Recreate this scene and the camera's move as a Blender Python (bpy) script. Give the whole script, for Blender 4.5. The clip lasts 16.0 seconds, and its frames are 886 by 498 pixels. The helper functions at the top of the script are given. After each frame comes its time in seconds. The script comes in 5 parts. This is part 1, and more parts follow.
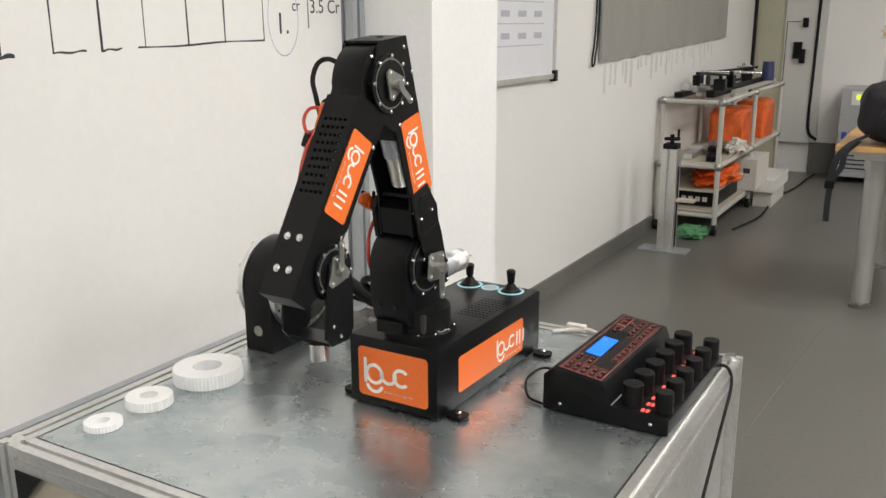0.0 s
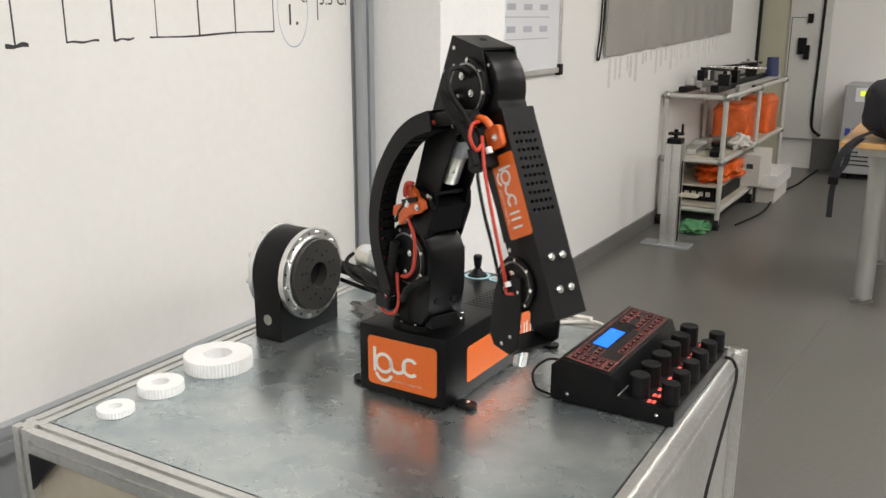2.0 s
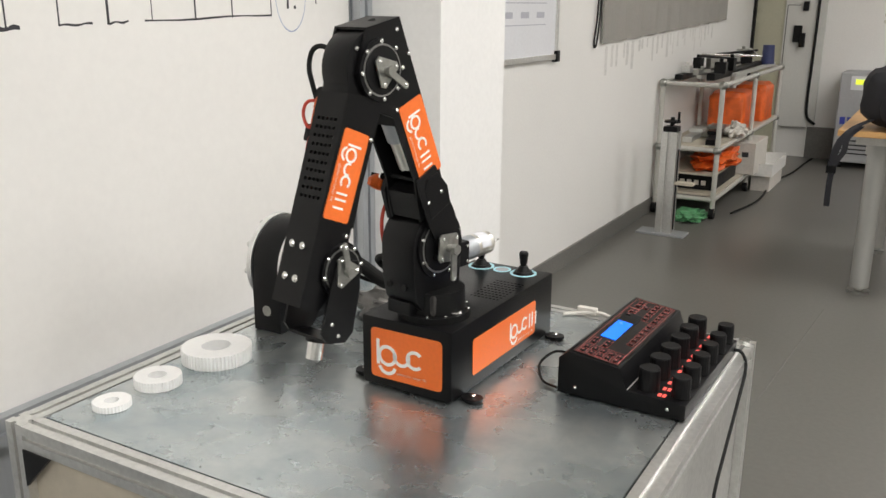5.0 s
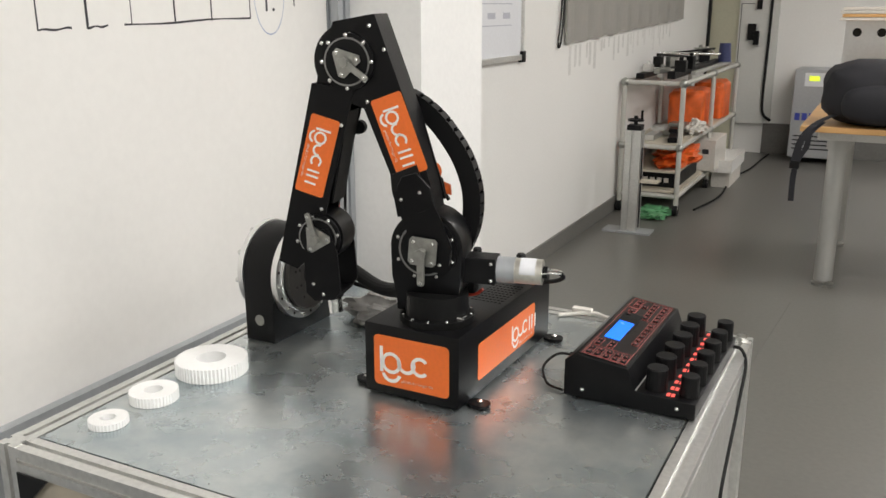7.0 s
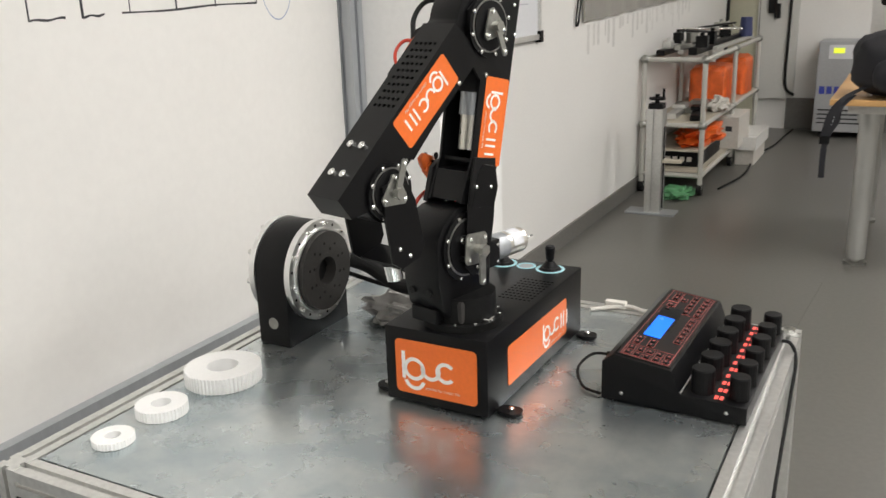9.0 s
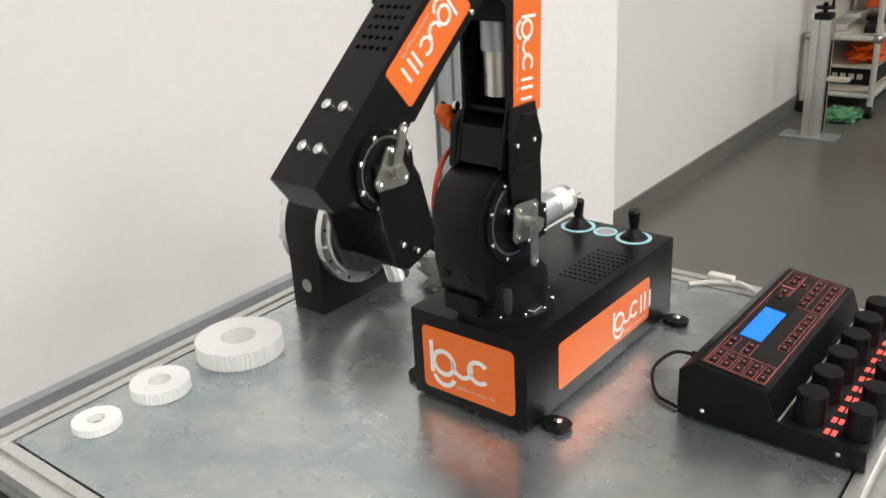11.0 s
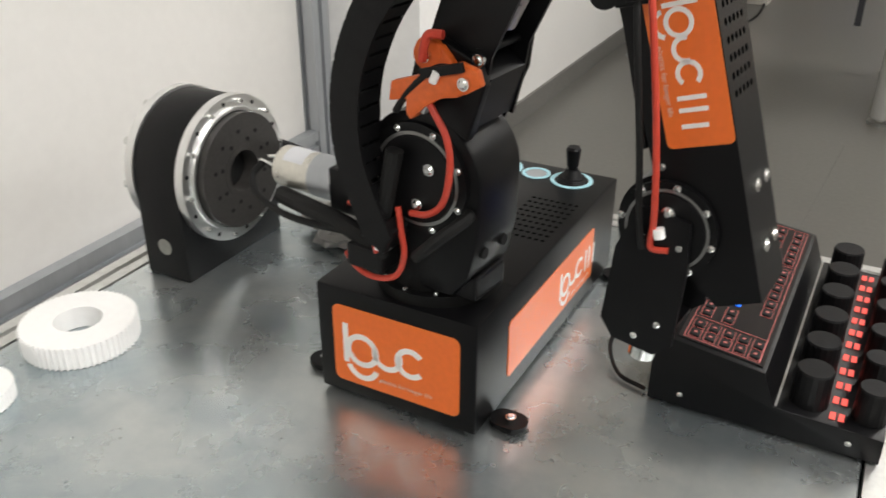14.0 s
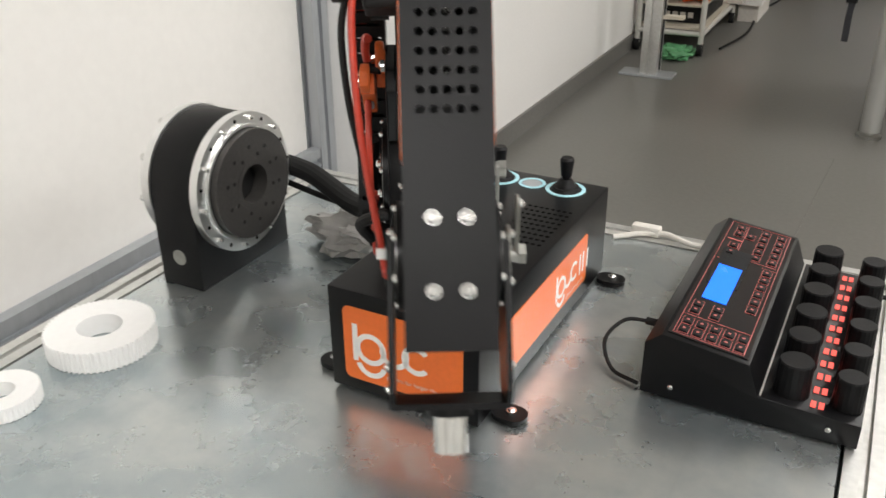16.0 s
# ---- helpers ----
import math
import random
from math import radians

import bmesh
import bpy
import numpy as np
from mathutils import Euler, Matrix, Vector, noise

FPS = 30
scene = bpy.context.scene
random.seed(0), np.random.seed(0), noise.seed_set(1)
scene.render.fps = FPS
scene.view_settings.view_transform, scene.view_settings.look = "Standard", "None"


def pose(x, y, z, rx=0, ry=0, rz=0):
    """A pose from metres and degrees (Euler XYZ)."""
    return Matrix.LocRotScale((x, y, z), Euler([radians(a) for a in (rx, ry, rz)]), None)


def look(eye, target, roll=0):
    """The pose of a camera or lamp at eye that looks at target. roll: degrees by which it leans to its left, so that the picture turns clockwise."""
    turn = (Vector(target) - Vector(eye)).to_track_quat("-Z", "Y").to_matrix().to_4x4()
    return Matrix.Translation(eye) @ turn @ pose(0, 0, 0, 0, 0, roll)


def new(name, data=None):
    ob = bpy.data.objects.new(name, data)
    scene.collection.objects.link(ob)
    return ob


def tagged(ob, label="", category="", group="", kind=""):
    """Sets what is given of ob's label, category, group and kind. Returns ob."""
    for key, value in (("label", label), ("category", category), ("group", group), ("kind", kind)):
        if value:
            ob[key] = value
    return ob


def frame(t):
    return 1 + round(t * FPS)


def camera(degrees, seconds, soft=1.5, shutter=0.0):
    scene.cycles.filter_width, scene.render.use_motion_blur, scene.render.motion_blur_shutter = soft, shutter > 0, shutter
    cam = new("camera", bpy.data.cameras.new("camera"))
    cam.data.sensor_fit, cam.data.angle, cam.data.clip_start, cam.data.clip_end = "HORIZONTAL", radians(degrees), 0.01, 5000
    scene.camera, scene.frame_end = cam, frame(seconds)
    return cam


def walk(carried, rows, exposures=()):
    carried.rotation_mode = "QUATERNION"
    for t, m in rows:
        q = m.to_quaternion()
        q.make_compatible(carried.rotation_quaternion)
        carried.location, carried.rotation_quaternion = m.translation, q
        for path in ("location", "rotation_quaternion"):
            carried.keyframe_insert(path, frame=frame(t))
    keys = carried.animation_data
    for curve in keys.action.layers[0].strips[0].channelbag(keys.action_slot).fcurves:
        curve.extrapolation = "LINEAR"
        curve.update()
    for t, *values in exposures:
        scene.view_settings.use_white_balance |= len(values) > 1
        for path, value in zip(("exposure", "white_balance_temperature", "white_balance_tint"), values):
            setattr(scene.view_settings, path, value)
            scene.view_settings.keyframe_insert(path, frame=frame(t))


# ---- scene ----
cam = camera(53.6, 16.0, soft=1.5, shutter=0.5)
PATH = [
    (0, (0.141, 0.126, 1.301), (-0.837, 1.798, 0.802), -0.3),
    (0.5, (0.142, 0.123, 1.3), (-0.842, 1.788, 0.793), -0.2),
    (1, (0.143, 0.119, 1.301), (-0.843, 1.783, 0.792), -0.1),
    (1.5, (0.142, 0.114, 1.301), (-0.843, 1.779, 0.792), -0.1),
    (2, (0.137, 0.11, 1.301), (-0.841, 1.777, 0.787), 0.2),
    (2.5, (0.133, 0.115, 1.299), (-0.835, 1.785, 0.776), 0.4),
    (3, (0.128, 0.123, 1.298), (-0.834, 1.792, 0.759), 0.4),
    (3.5, (0.126, 0.127, 1.297), (-0.833, 1.794, 0.747), 0.4),
    (4, (0.12, 0.127, 1.296), (-0.842, 1.793, 0.747), 0.4),
    (6.5, (0.069, 0.122, 1.297), (-0.843, 1.823, 0.77), 0.2),
    (7, (0.047, 0.115, 1.294), (-0.827, 1.832, 0.757), -0.1),
    (7.5, (0.025, 0.114, 1.29), (-0.819, 1.842, 0.743), -0.3),
    (8, (0.006, 0.115, 1.288), (-0.829, 1.848, 0.74), -0.5),
    (8.5, (0.003, 0.138, 1.286), (-0.851, 1.86, 0.733), -1.1),
    (11, (-0.011, 0.433, 1.277), (-1.17, 1.879, 0.525), -3.2),
    (11.5, (-0.05, 0.458, 1.266), (-1.203, 1.88, 0.459), -3.3),
    (12, (-0.074, 0.475, 1.25), (-1.222, 1.884, 0.416), -2.9),
    (12.5, (-0.102, 0.486, 1.25), (-1.194, 1.913, 0.371), -2.4),
    (13, (-0.132, 0.505, 1.244), (-1.139, 1.978, 0.341), -1.1),
    (13.5, (-0.165, 0.526, 1.236), (-1.084, 2.042, 0.31), -0.7),
    (14, (-0.179, 0.55, 1.23), (-0.987, 2.129, 0.304), 0.2),
    (14.5, (-0.176, 0.567, 1.228), (-0.915, 2.175, 0.296), 0.3),
    (15, (-0.175, 0.563, 1.228), (-0.906, 2.174, 0.294), 0.2),
    (15.5, (-0.173, 0.548, 1.231), (-0.926, 2.155, 0.307), -0.1),
    (16, (-0.163, 0.508, 1.239), (-0.973, 2.108, 0.353), -0.4),
]
walk(cam, [(t, look(eye, target, roll)) for t, eye, target, roll in PATH],
     exposures=[(0.0, 0.0), (12.6, 0.0), (13.5, 0.08), (14.2, -0.05), (15.2, -0.05), (16.0, 0.1)])


# ---- world, light ----
world = bpy.data.worlds.new("world")
scene.world = world
world.use_nodes = True
world.node_tree.nodes["Background"].inputs[0].default_value = (0.8, 0.85, 1.0, 1)
world.node_tree.nodes["Background"].inputs[1].default_value = 0.15
scene.view_settings.exposure = 0.0

CEIL = 3.0


def ceiling_lamp(x, y, sx, sy, watts):
    data = bpy.data.lights.new("ceiling_lamp", "AREA")
    data.shape, data.size, data.size_y, data.energy = "RECTANGLE", sx, sy, watts
    data.color = (1.0, 0.975, 0.95)
    ob = new("ceiling_lamp", data)
    ob.location = (x, y, CEIL - 0.07)
    return ob


LAMPS = [(0.85, -1.6), (2.6, -1.6), (0.85, 1.0), (2.6, 1.0), (0.85, 3.6), (2.6, 3.6), (0.85, 6.2), (2.6, 6.2)]
for lx, ly in LAMPS:
    ceiling_lamp(lx, ly, 0.55, 1.15, 31 if ly < 6 else 20)


# ---- materials ----
def mat(name, color, rough=0.5, metal=0.0, noise_scale=40.0, vary=0.12, bump=0.1, bump_scale=None, stretch=(1, 1, 1),
        rough_vary=0.1, emit=None, strength=0.0, coarse=0.0, coarse_scale=3.0, island=0.0, spec=0.5):
    m = bpy.data.materials.new(name)
    m.use_nodes = True
    nt = m.node_tree
    n, l = nt.nodes, nt.links
    b = n["Principled BSDF"]
    b.inputs["Metallic"].default_value = metal
    b.inputs["Specular IOR Level"].default_value = spec
    tc = n.new("ShaderNodeTexCoord")
    mp = n.new("ShaderNodeMapping")
    mp.inputs["Scale"].default_value = stretch
    l.new(tc.outputs["Object"], mp.inputs["Vector"])
    t1 = n.new("ShaderNodeTexNoise")
    t1.inputs["Scale"].default_value, t1.inputs["Detail"].default_value = noise_scale, 6
    t2 = n.new("ShaderNodeTexNoise")
    t2.inputs["Scale"].default_value, t2.inputs["Detail"].default_value = coarse_scale, 4
    for t in (t1, t2):
        l.new(mp.outputs["Vector"], t.inputs["Vector"])
    c = Vector(color)

    def ramp(src, lo, hi, p0=0.3, p1=0.7):
        r = n.new("ShaderNodeValToRGB")
        r.color_ramp.elements[0].position, r.color_ramp.elements[1].position = p0, p1
        r.color_ramp.elements[0].color, r.color_ramp.elements[1].color = (*lo, 1), (*hi, 1)
        l.new(src, r.inputs["Fac"])
        return r

    r1 = ramp(t1.outputs["Fac"], c * (1 - vary), [min(1, v) for v in c * (1 + vary)])
    out = r1.outputs["Color"]
    if coarse:
        r2 = ramp(t2.outputs["Fac"], (1 - coarse,) * 3, (1 + coarse,) * 3, 0.25, 0.75)
        mx = n.new("ShaderNodeMix")
        mx.data_type, mx.blend_type = "RGBA", "MULTIPLY"
        mx.inputs["Factor"].default_value = 1
        l.new(out, mx.inputs["A"])
        l.new(r2.outputs["Color"], mx.inputs["B"])
        out = mx.outputs["Result"]
    if island:
        oi = n.new("ShaderNodeObjectInfo")
        r3 = ramp(oi.outputs["Random"], (1 - island,) * 3, (1 + island,) * 3, 0, 1)
        mx = n.new("ShaderNodeMix")
        mx.data_type, mx.blend_type = "RGBA", "MULTIPLY"
        mx.inputs["Factor"].default_value = 1
        l.new(out, mx.inputs["A"])
        l.new(r3.outputs["Color"], mx.inputs["B"])
        out = mx.outputs["Result"]
    l.new(out, b.inputs["Base Color"])
    mr = n.new("ShaderNodeMapRange")
    mr.inputs["To Min"].default_value, mr.inputs["To Max"].default_value = max(0.02, rough - rough_vary), min(1, rough + rough_vary)
    l.new((t2 if coarse else t1).outputs["Fac"], mr.inputs["Value"])
    l.new(mr.outputs["Result"], b.inputs["Roughness"])
    if bump:
        bp = n.new("ShaderNodeBump")
        bp.inputs["Strength"].default_value, bp.inputs["Distance"].default_value = bump, 0.002
        src = t1
        if bump_scale:
            src = n.new("ShaderNodeTexNoise")
            src.inputs["Scale"].default_value, src.inputs["Detail"].default_value = bump_scale, 3
            l.new(mp.outputs["Vector"], src.inputs["Vector"])
        l.new(src.outputs["Fac"], bp.inputs["Height"])
        l.new(bp.outputs["Normal"], b.inputs["Normal"])
    if emit:
        b.inputs["Emission Color"].default_value = (*emit, 1)
        b.inputs["Emission Strength"].default_value = strength
    return m


WALL = mat("wall_paint", (0.80, 0.79, 0.765), 0.45, 0, 90, 0.02, 0.05, coarse=0.03, coarse_scale=1.2)
BOARD = mat("white_board_panel", (0.80, 0.785, 0.755), 0.32, 0, 60, 0.015, 0.02, coarse=0.03, coarse_scale=1.5)
COLUMN = mat("column_paint", (0.84, 0.835, 0.82), 0.5, 0, 80, 0.02, 0.05, coarse=0.02)
FLOOR = mat("grey_floor", (0.134, 0.130, 0.118), 0.33, 0, 55, 0.06, 0.03, coarse=0.12, coarse_scale=0.9, rough_vary=0.06)
SKIRT = mat("skirting_grey", (0.15, 0.145, 0.135), 0.5, 0, 70, 0.1, 0.05, coarse=0.12)
CEILING = mat("ceiling_white", (0.78, 0.78, 0.76), 0.8, 0, 60, 0.03, 0.1)


def galvanised(name):
    """Zinc-coated sheet: patchy blue-grey crystals, cloudy wear and fine scratches."""
    m = bpy.data.materials.new(name)
    m.use_nodes = True
    n, l = m.node_tree.nodes, m.node_tree.links
    b = n["Principled BSDF"]
    b.inputs["Metallic"].default_value = 0.86
    tc = n.new("ShaderNodeTexCoord")

    def tex(kind, scale, stretch=(1, 1, 1), turn=0.0, **kw):
        mp = n.new("ShaderNodeMapping")
        mp.inputs["Scale"].default_value = stretch
        mp.inputs["Rotation"].default_value = (0, 0, turn)
        l.new(tc.outputs["Object"], mp.inputs["Vector"])
        t = n.new(kind)
        t.inputs["Scale"].default_value = scale
        for k, v in kw.items():
            t.inputs[k].default_value = v
        l.new(mp.outputs["Vector"], t.inputs["Vector"])
        return t

    def ramp(src, *stops):
        r = n.new("ShaderNodeValToRGB")
        r.color_ramp.elements[0].position, r.color_ramp.elements[0].color = stops[0][0], (*stops[0][1], 1)
        r.color_ramp.elements[1].position, r.color_ramp.elements[1].color = stops[-1][0], (*stops[-1][1], 1)
        for p, c in stops[1:-1]:
            r.color_ramp.elements.new(p).color = (*c, 1)
        l.new(src, r.inputs["Fac"])
        return r.outputs["Color"]

    def mix(a, c, how, f):
        x = n.new("ShaderNodeMix")
        x.data_type, x.blend_type = "RGBA", how
        x.inputs["Factor"].default_value = f
        l.new(a, x.inputs["A"])
        l.new(c, x.inputs["B"])
        return x.outputs["Result"]

    cloud = tex("ShaderNodeTexNoise", 7.0, (1, 1.5, 1), 0.5, Detail=7, Roughness=0.62)
    stain = tex("ShaderNodeTexNoise", 13.0, (1.3, 1, 1), 1.1, Detail=6, Roughness=0.6)
    fine = tex("ShaderNodeTexNoise", 60, (1, 1, 1), 0.2, Detail=4, Roughness=0.6)
    scratch = tex("ShaderNodeTexNoise", 45, (1, 0.03, 1), 0.9, Detail=3)
    scratch2 = tex("ShaderNodeTexNoise", 45, (1, 0.04, 1), -0.6, Detail=3)
    col = ramp(cloud.outputs["Fac"], (0.30, (0.36, 0.425, 0.45)), (0.5, (0.50, 0.545, 0.555)), (0.68, (0.60, 0.625, 0.615)))
    col = mix(col, ramp(stain.outputs["Fac"], (0.32, (0.72, 0.77, 0.80)), (0.52, (1, 1, 1))), "MULTIPLY", 0.45)
    col = mix(col, ramp(fine.outputs["Fac"], (0.32, (0.82, 0.84, 0.85)), (0.52, (1, 1, 1))), "MULTIPLY", 0.15)
    col = mix(col, ramp(scratch.outputs["Fac"], (0.62, (1, 1, 1)), (0.74, (1.12, 1.12, 1.12))), "MULTIPLY", 0.2)
    col = mix(col, ramp(scratch2.outputs["Fac"], (0.28, (0.82, 0.84, 0.85)), (0.38, (1, 1, 1))), "MULTIPLY", 0.22)
    l.new(col, b.inputs["Base Color"])
    rough = mix(ramp(cloud.outputs["Fac"], (0.3, (0.235,) * 3), (0.7, (0.30,) * 3)), ramp(stain.outputs["Fac"], (0.35, (1.12,) * 3), (0.65, (0.94,) * 3)), "MULTIPLY", 0.8)
    l.new(rough, b.inputs["Roughness"])
    return m


STEEL = galvanised("galvanised_sheet")
ALU = mat("aluminium_profile", (0.66, 0.66, 0.64), 0.38, 0.85, 120, 0.08, 0.03, stretch=(1, 1, 1), coarse=0.08, coarse_scale=9)
GREY_UP = mat("grey_anodised", (0.42, 0.44, 0.46), 0.4, 0.5, 80, 0.06, 0.03, stretch=(1, 1, 0.05))
BLACK = mat("black_powder_coat", (0.0045, 0.0045, 0.005), 0.34, 0, 900, 0.15, 0.06, coarse=0.2, coarse_scale=12, rough_vary=0.08, spec=0.21)
BLACK_PL = mat("black_plastic", (0.0055, 0.0055, 0.006), 0.46, 0, 500, 0.15, 0.08, coarse=0.2, coarse_scale=20, spec=0.20)
BLACK_GLOSS = mat("black_gloss_panel", (0.012, 0.011, 0.012), 0.16, 0, 300, 0.1, 0.01, rough_vary=0.05)
RUBBER = mat("black_rubber", (0.009, 0.009, 0.009), 0.65, 0, 400, 0.15, 0.1, spec=0.25)
MOTOR = mat("motor_steel", (0.66, 0.64, 0.58), 0.3, 0.8, 200, 0.06, 0.02, coarse=0.1, coarse_scale=60)
COLLAR = mat("black_moulded_collar", (0.006, 0.006, 0.006), 0.5, 0, 300, 0.2, 0.1, spec=0.15)
HOLE = mat("dark_hole", (0.003, 0.003, 0.003), 0.8, 0, 300, 0.1, 0.0, spec=0.05)
CHROME = mat("bright_steel", (0.75, 0.75, 0.73), 0.22, 1.0, 200, 0.06, 0.02)
ZINC = mat("zinc_plate", (0.36, 0.36, 0.335), 0.36, 0.9, 160, 0.1, 0.04, coarse=0.1, coarse_scale=40)
ALU_RING = mat("machined_ring", (0.76, 0.76, 0.75), 0.3, 0.95, 60, 0.03, 0.0, rough_vary=0.05)
RING_GREY = mat("dull_joint_ring", (0.30, 0.30, 0.29), 0.32, 0.9, 120, 0.08, 0.0, rough_vary=0.08)
GEARBLK = mat("dark_gear_face", (0.03, 0.028, 0.026), 0.5, 0, 300, 0.2, 0.1, coarse=0.2, coarse_scale=30)
ORANGE = mat("orange_sticker", (0.82, 0.165, 0.025), 0.35, 0, 200, 0.04, 0.02)
ORANGE_PL = mat("orange_print", (0.72, 0.13, 0.02), 0.45, 0, 200, 0.1, 0.1)
ORANGE_BAG = mat("orange_bag", (0.75, 0.13, 0.02), 0.4, 0, 18, 0.2, 0.6, bump_scale=14)
WHITE_INK = mat("white_print", (0.85, 0.83, 0.80), 0.4, 0, 200, 0.03, 0.0)
NYLON = mat("white_nylon", (0.94, 0.935, 0.92), 0.42, 0, 160, 0.015, 0.05)
RED_WIRE = mat("red_wire", (0.56, 0.055, 0.03), 0.4, 0, 200, 0.1, 0.02)
BLUE_RING = mat("pale_blue_ring", (0.42, 0.72, 0.80), 0.35, 0, 100, 0.05, 0.0)
LCD = mat("blue_screen", (0.01, 0.06, 0.4), 0.25, 0, 60, 0.1, 0.0, emit=(0.010, 0.17, 1.0), strength=1.5)
LED_RED = mat("red_led", (0.5, 0.02, 0.01), 0.3, 0, 60, 0.1, 0.0, emit=(1.0, 0.16, 0.13), strength=1.0)
# red print with a weak emission added to brighten it
RED_INK_GLOW = mat("red_print_glow", (0.50, 0.14, 0.13), 0.4, 0, 200, 0.1, 0.0, emit=(1.0, 0.16, 0.12), strength=0.08)
MARKER = mat("black_marker", (0.03, 0.03, 0.035), 0.5, 0, 300, 0.2, 0.0)
BLUE_MARKER = mat("blue_marker", (0.30, 0.36, 0.52), 0.5, 0, 300, 0.2, 0.0)
WOODTOP = mat("beech_edge", (0.62, 0.36, 0.14), 0.4, 0, 30, 0.15, 0.05, stretch=(0.1, 1, 1))
GREY_BOARD = mat("grey_screen_board", (0.30, 0.29, 0.265), 0.5, 0, 80, 0.05, 0.05, coarse=0.05)
PAPER = mat("printed_sheet", (0.72, 0.73, 0.76), 0.45, 0, 80, 0.03, 0.0, coarse=0.03)
PALE_INK = mat("faint_grey_print", (0.45, 0.46, 0.52), 0.5, 0, 200, 0.1, 0.0)
DOOR_GREEN = mat("olive_door", (0.46, 0.45, 0.34), 0.45, 0, 60, 0.04, 0.03, coarse=0.04)
DOOR_GREY = mat("pale_door_leaf", (0.60, 0.60, 0.57), 0.45, 0, 60, 0.03, 0.02)
FABRIC = mat("black_nylon_fabric", (0.012, 0.012, 0.016), 0.75, 0, 500, 0.3, 0.4, coarse=0.2, coarse_scale=12)
CHILLER = mat("grey_machine_case", (0.40, 0.41, 0.42), 0.45, 0.2, 60, 0.05, 0.03, coarse=0.05)
YELLOW_LCD = mat("yellow_display", (0.5, 0.55, 0.05), 0.3, 0, 60, 0.05, 0.0, emit=(0.75, 0.9, 0.05), strength=0.9)
CARD = mat("cardboard", (0.62, 0.59, 0.54), 0.7, 0, 60, 0.06, 0.1, coarse=0.06)
GREEN_BAG = mat("green_film", (0.12, 0.34, 0.16), 0.35, 0, 14, 0.3, 0.6)
LAMINATE = mat("pale_shelf_board", (0.52, 0.47, 0.38), 0.5, 0, 60, 0.06, 0.05)
PANEL_LIGHT = mat("lamp_diffuser", (0.9, 0.9, 0.88), 0.5, 0, 60, 0.01, 0.0, emit=(1.0, 0.97, 0.92), strength=5.0)


# ---- mesh helpers ----
def obj(name, bm, material, parent=None, label="", smooth=False, kind=""):
    me = bpy.data.meshes.new(name)
    bmesh.ops.recalc_face_normals(bm, faces=bm.faces)
    if smooth:
        for e in bm.edges:
            if len(e.link_faces) == 2 and e.calc_face_angle() > 0.6:
                e.smooth = False
        for f in bm.faces:
            f.smooth = True
    bm.to_mesh(me)
    bm.free()
    for m in material if isinstance(material, (list, tuple)) else [material]:
        me.materials.append(m)
    ob = new(name, me)
    if parent:
        ob.parent = parent
    return tagged(ob, label, kind=kind)


def part(name, bm, material, parent, label="", smooth=False, kind=""):
    return obj(name, bm, material, parent, label, smooth, kind)


def again(name, first, parent, m, label=""):
    ob = new(name, first.data)
    ob.parent = parent
    ob.matrix_basis = m
    return tagged(ob, label)


def thing(name, m, label, category, group=""):
    ob = new(name)
    ob.empty_display_size = 0.05
    ob.matrix_basis = m
    return tagged(ob, label, category, group)


def box(bm, x0, x1, y0, y1, z0, z1, bevel=0.0, m=None):
    vs = [bm.verts.new((x, y, z)) for x in (x0, x1) for y in (y0, y1) for z in (z0, z1)]
    idx = ((0, 1, 3, 2), (4, 6, 7, 5), (0, 4, 5, 1), (2, 3, 7, 6), (0, 2, 6, 4), (1, 5, 7, 3))
    fs = [bm.faces.new([vs[i] for i in q]) for q in idx]
    if bevel:
        es = list({e for f in fs for e in f.edges})
        r = bmesh.ops.bevel(bm, geom=es, offset=bevel, segments=2, affect="EDGES", profile=0.6)
        vs = list({v for f in r["faces"] for v in f.verts} | {v for v in vs if v.is_valid})
    if m is not None:
        for v in vs:
            v.co = m @ v.co
    return bm


def bx(*a, bevel=0.0, m=None):
    return box(bmesh.new(), *a, bevel=bevel, m=m)


AX = {"x": Euler((0, radians(90), 0)).to_matrix().to_4x4(), "y": Euler((radians(-90), 0, 0)).to_matrix().to_4x4(), "z": Matrix()}


def cyl(bm, c, r, h, axis="z", seg=32, r2=None, m=None):
    """A cylinder from the point c along the axis, h long."""
    M = Matrix.Translation(c) @ AX[axis] @ Matrix.Translation((0, 0, h / 2))
    if m is not None:
        M = m @ M
    bmesh.ops.create_cone(bm, cap_ends=True, cap_tris=False, segments=seg, radius1=r, radius2=r if r2 is None else r2, depth=h, matrix=M)
    return bm


def cy(c, r, h, axis="z", seg=32, r2=None, m=None):
    return cyl(bmesh.new(), c, r, h, axis, seg, r2, m)


def ring(bm, c, r0, r1, h, axis="z", seg=48):
    """A flat ring with a hole, from c along the axis."""
    M = Matrix.Translation(c) @ AX[axis]
    loops = []
    for r, z in ((r0, 0), (r1, 0), (r1, h), (r0, h)):
        loops.append([bm.verts.new(M @ Vector((r * math.cos(a), r * math.sin(a), z))) for a in (2 * math.pi * i / seg for i in range(seg))])
    for k in range(4):
        a, b = loops[k], loops[(k + 1) % 4]
        for i in range(seg):
            j = (i + 1) % seg
            bm.faces.new((a[i], a[j], b[j], b[i]))
    return bm


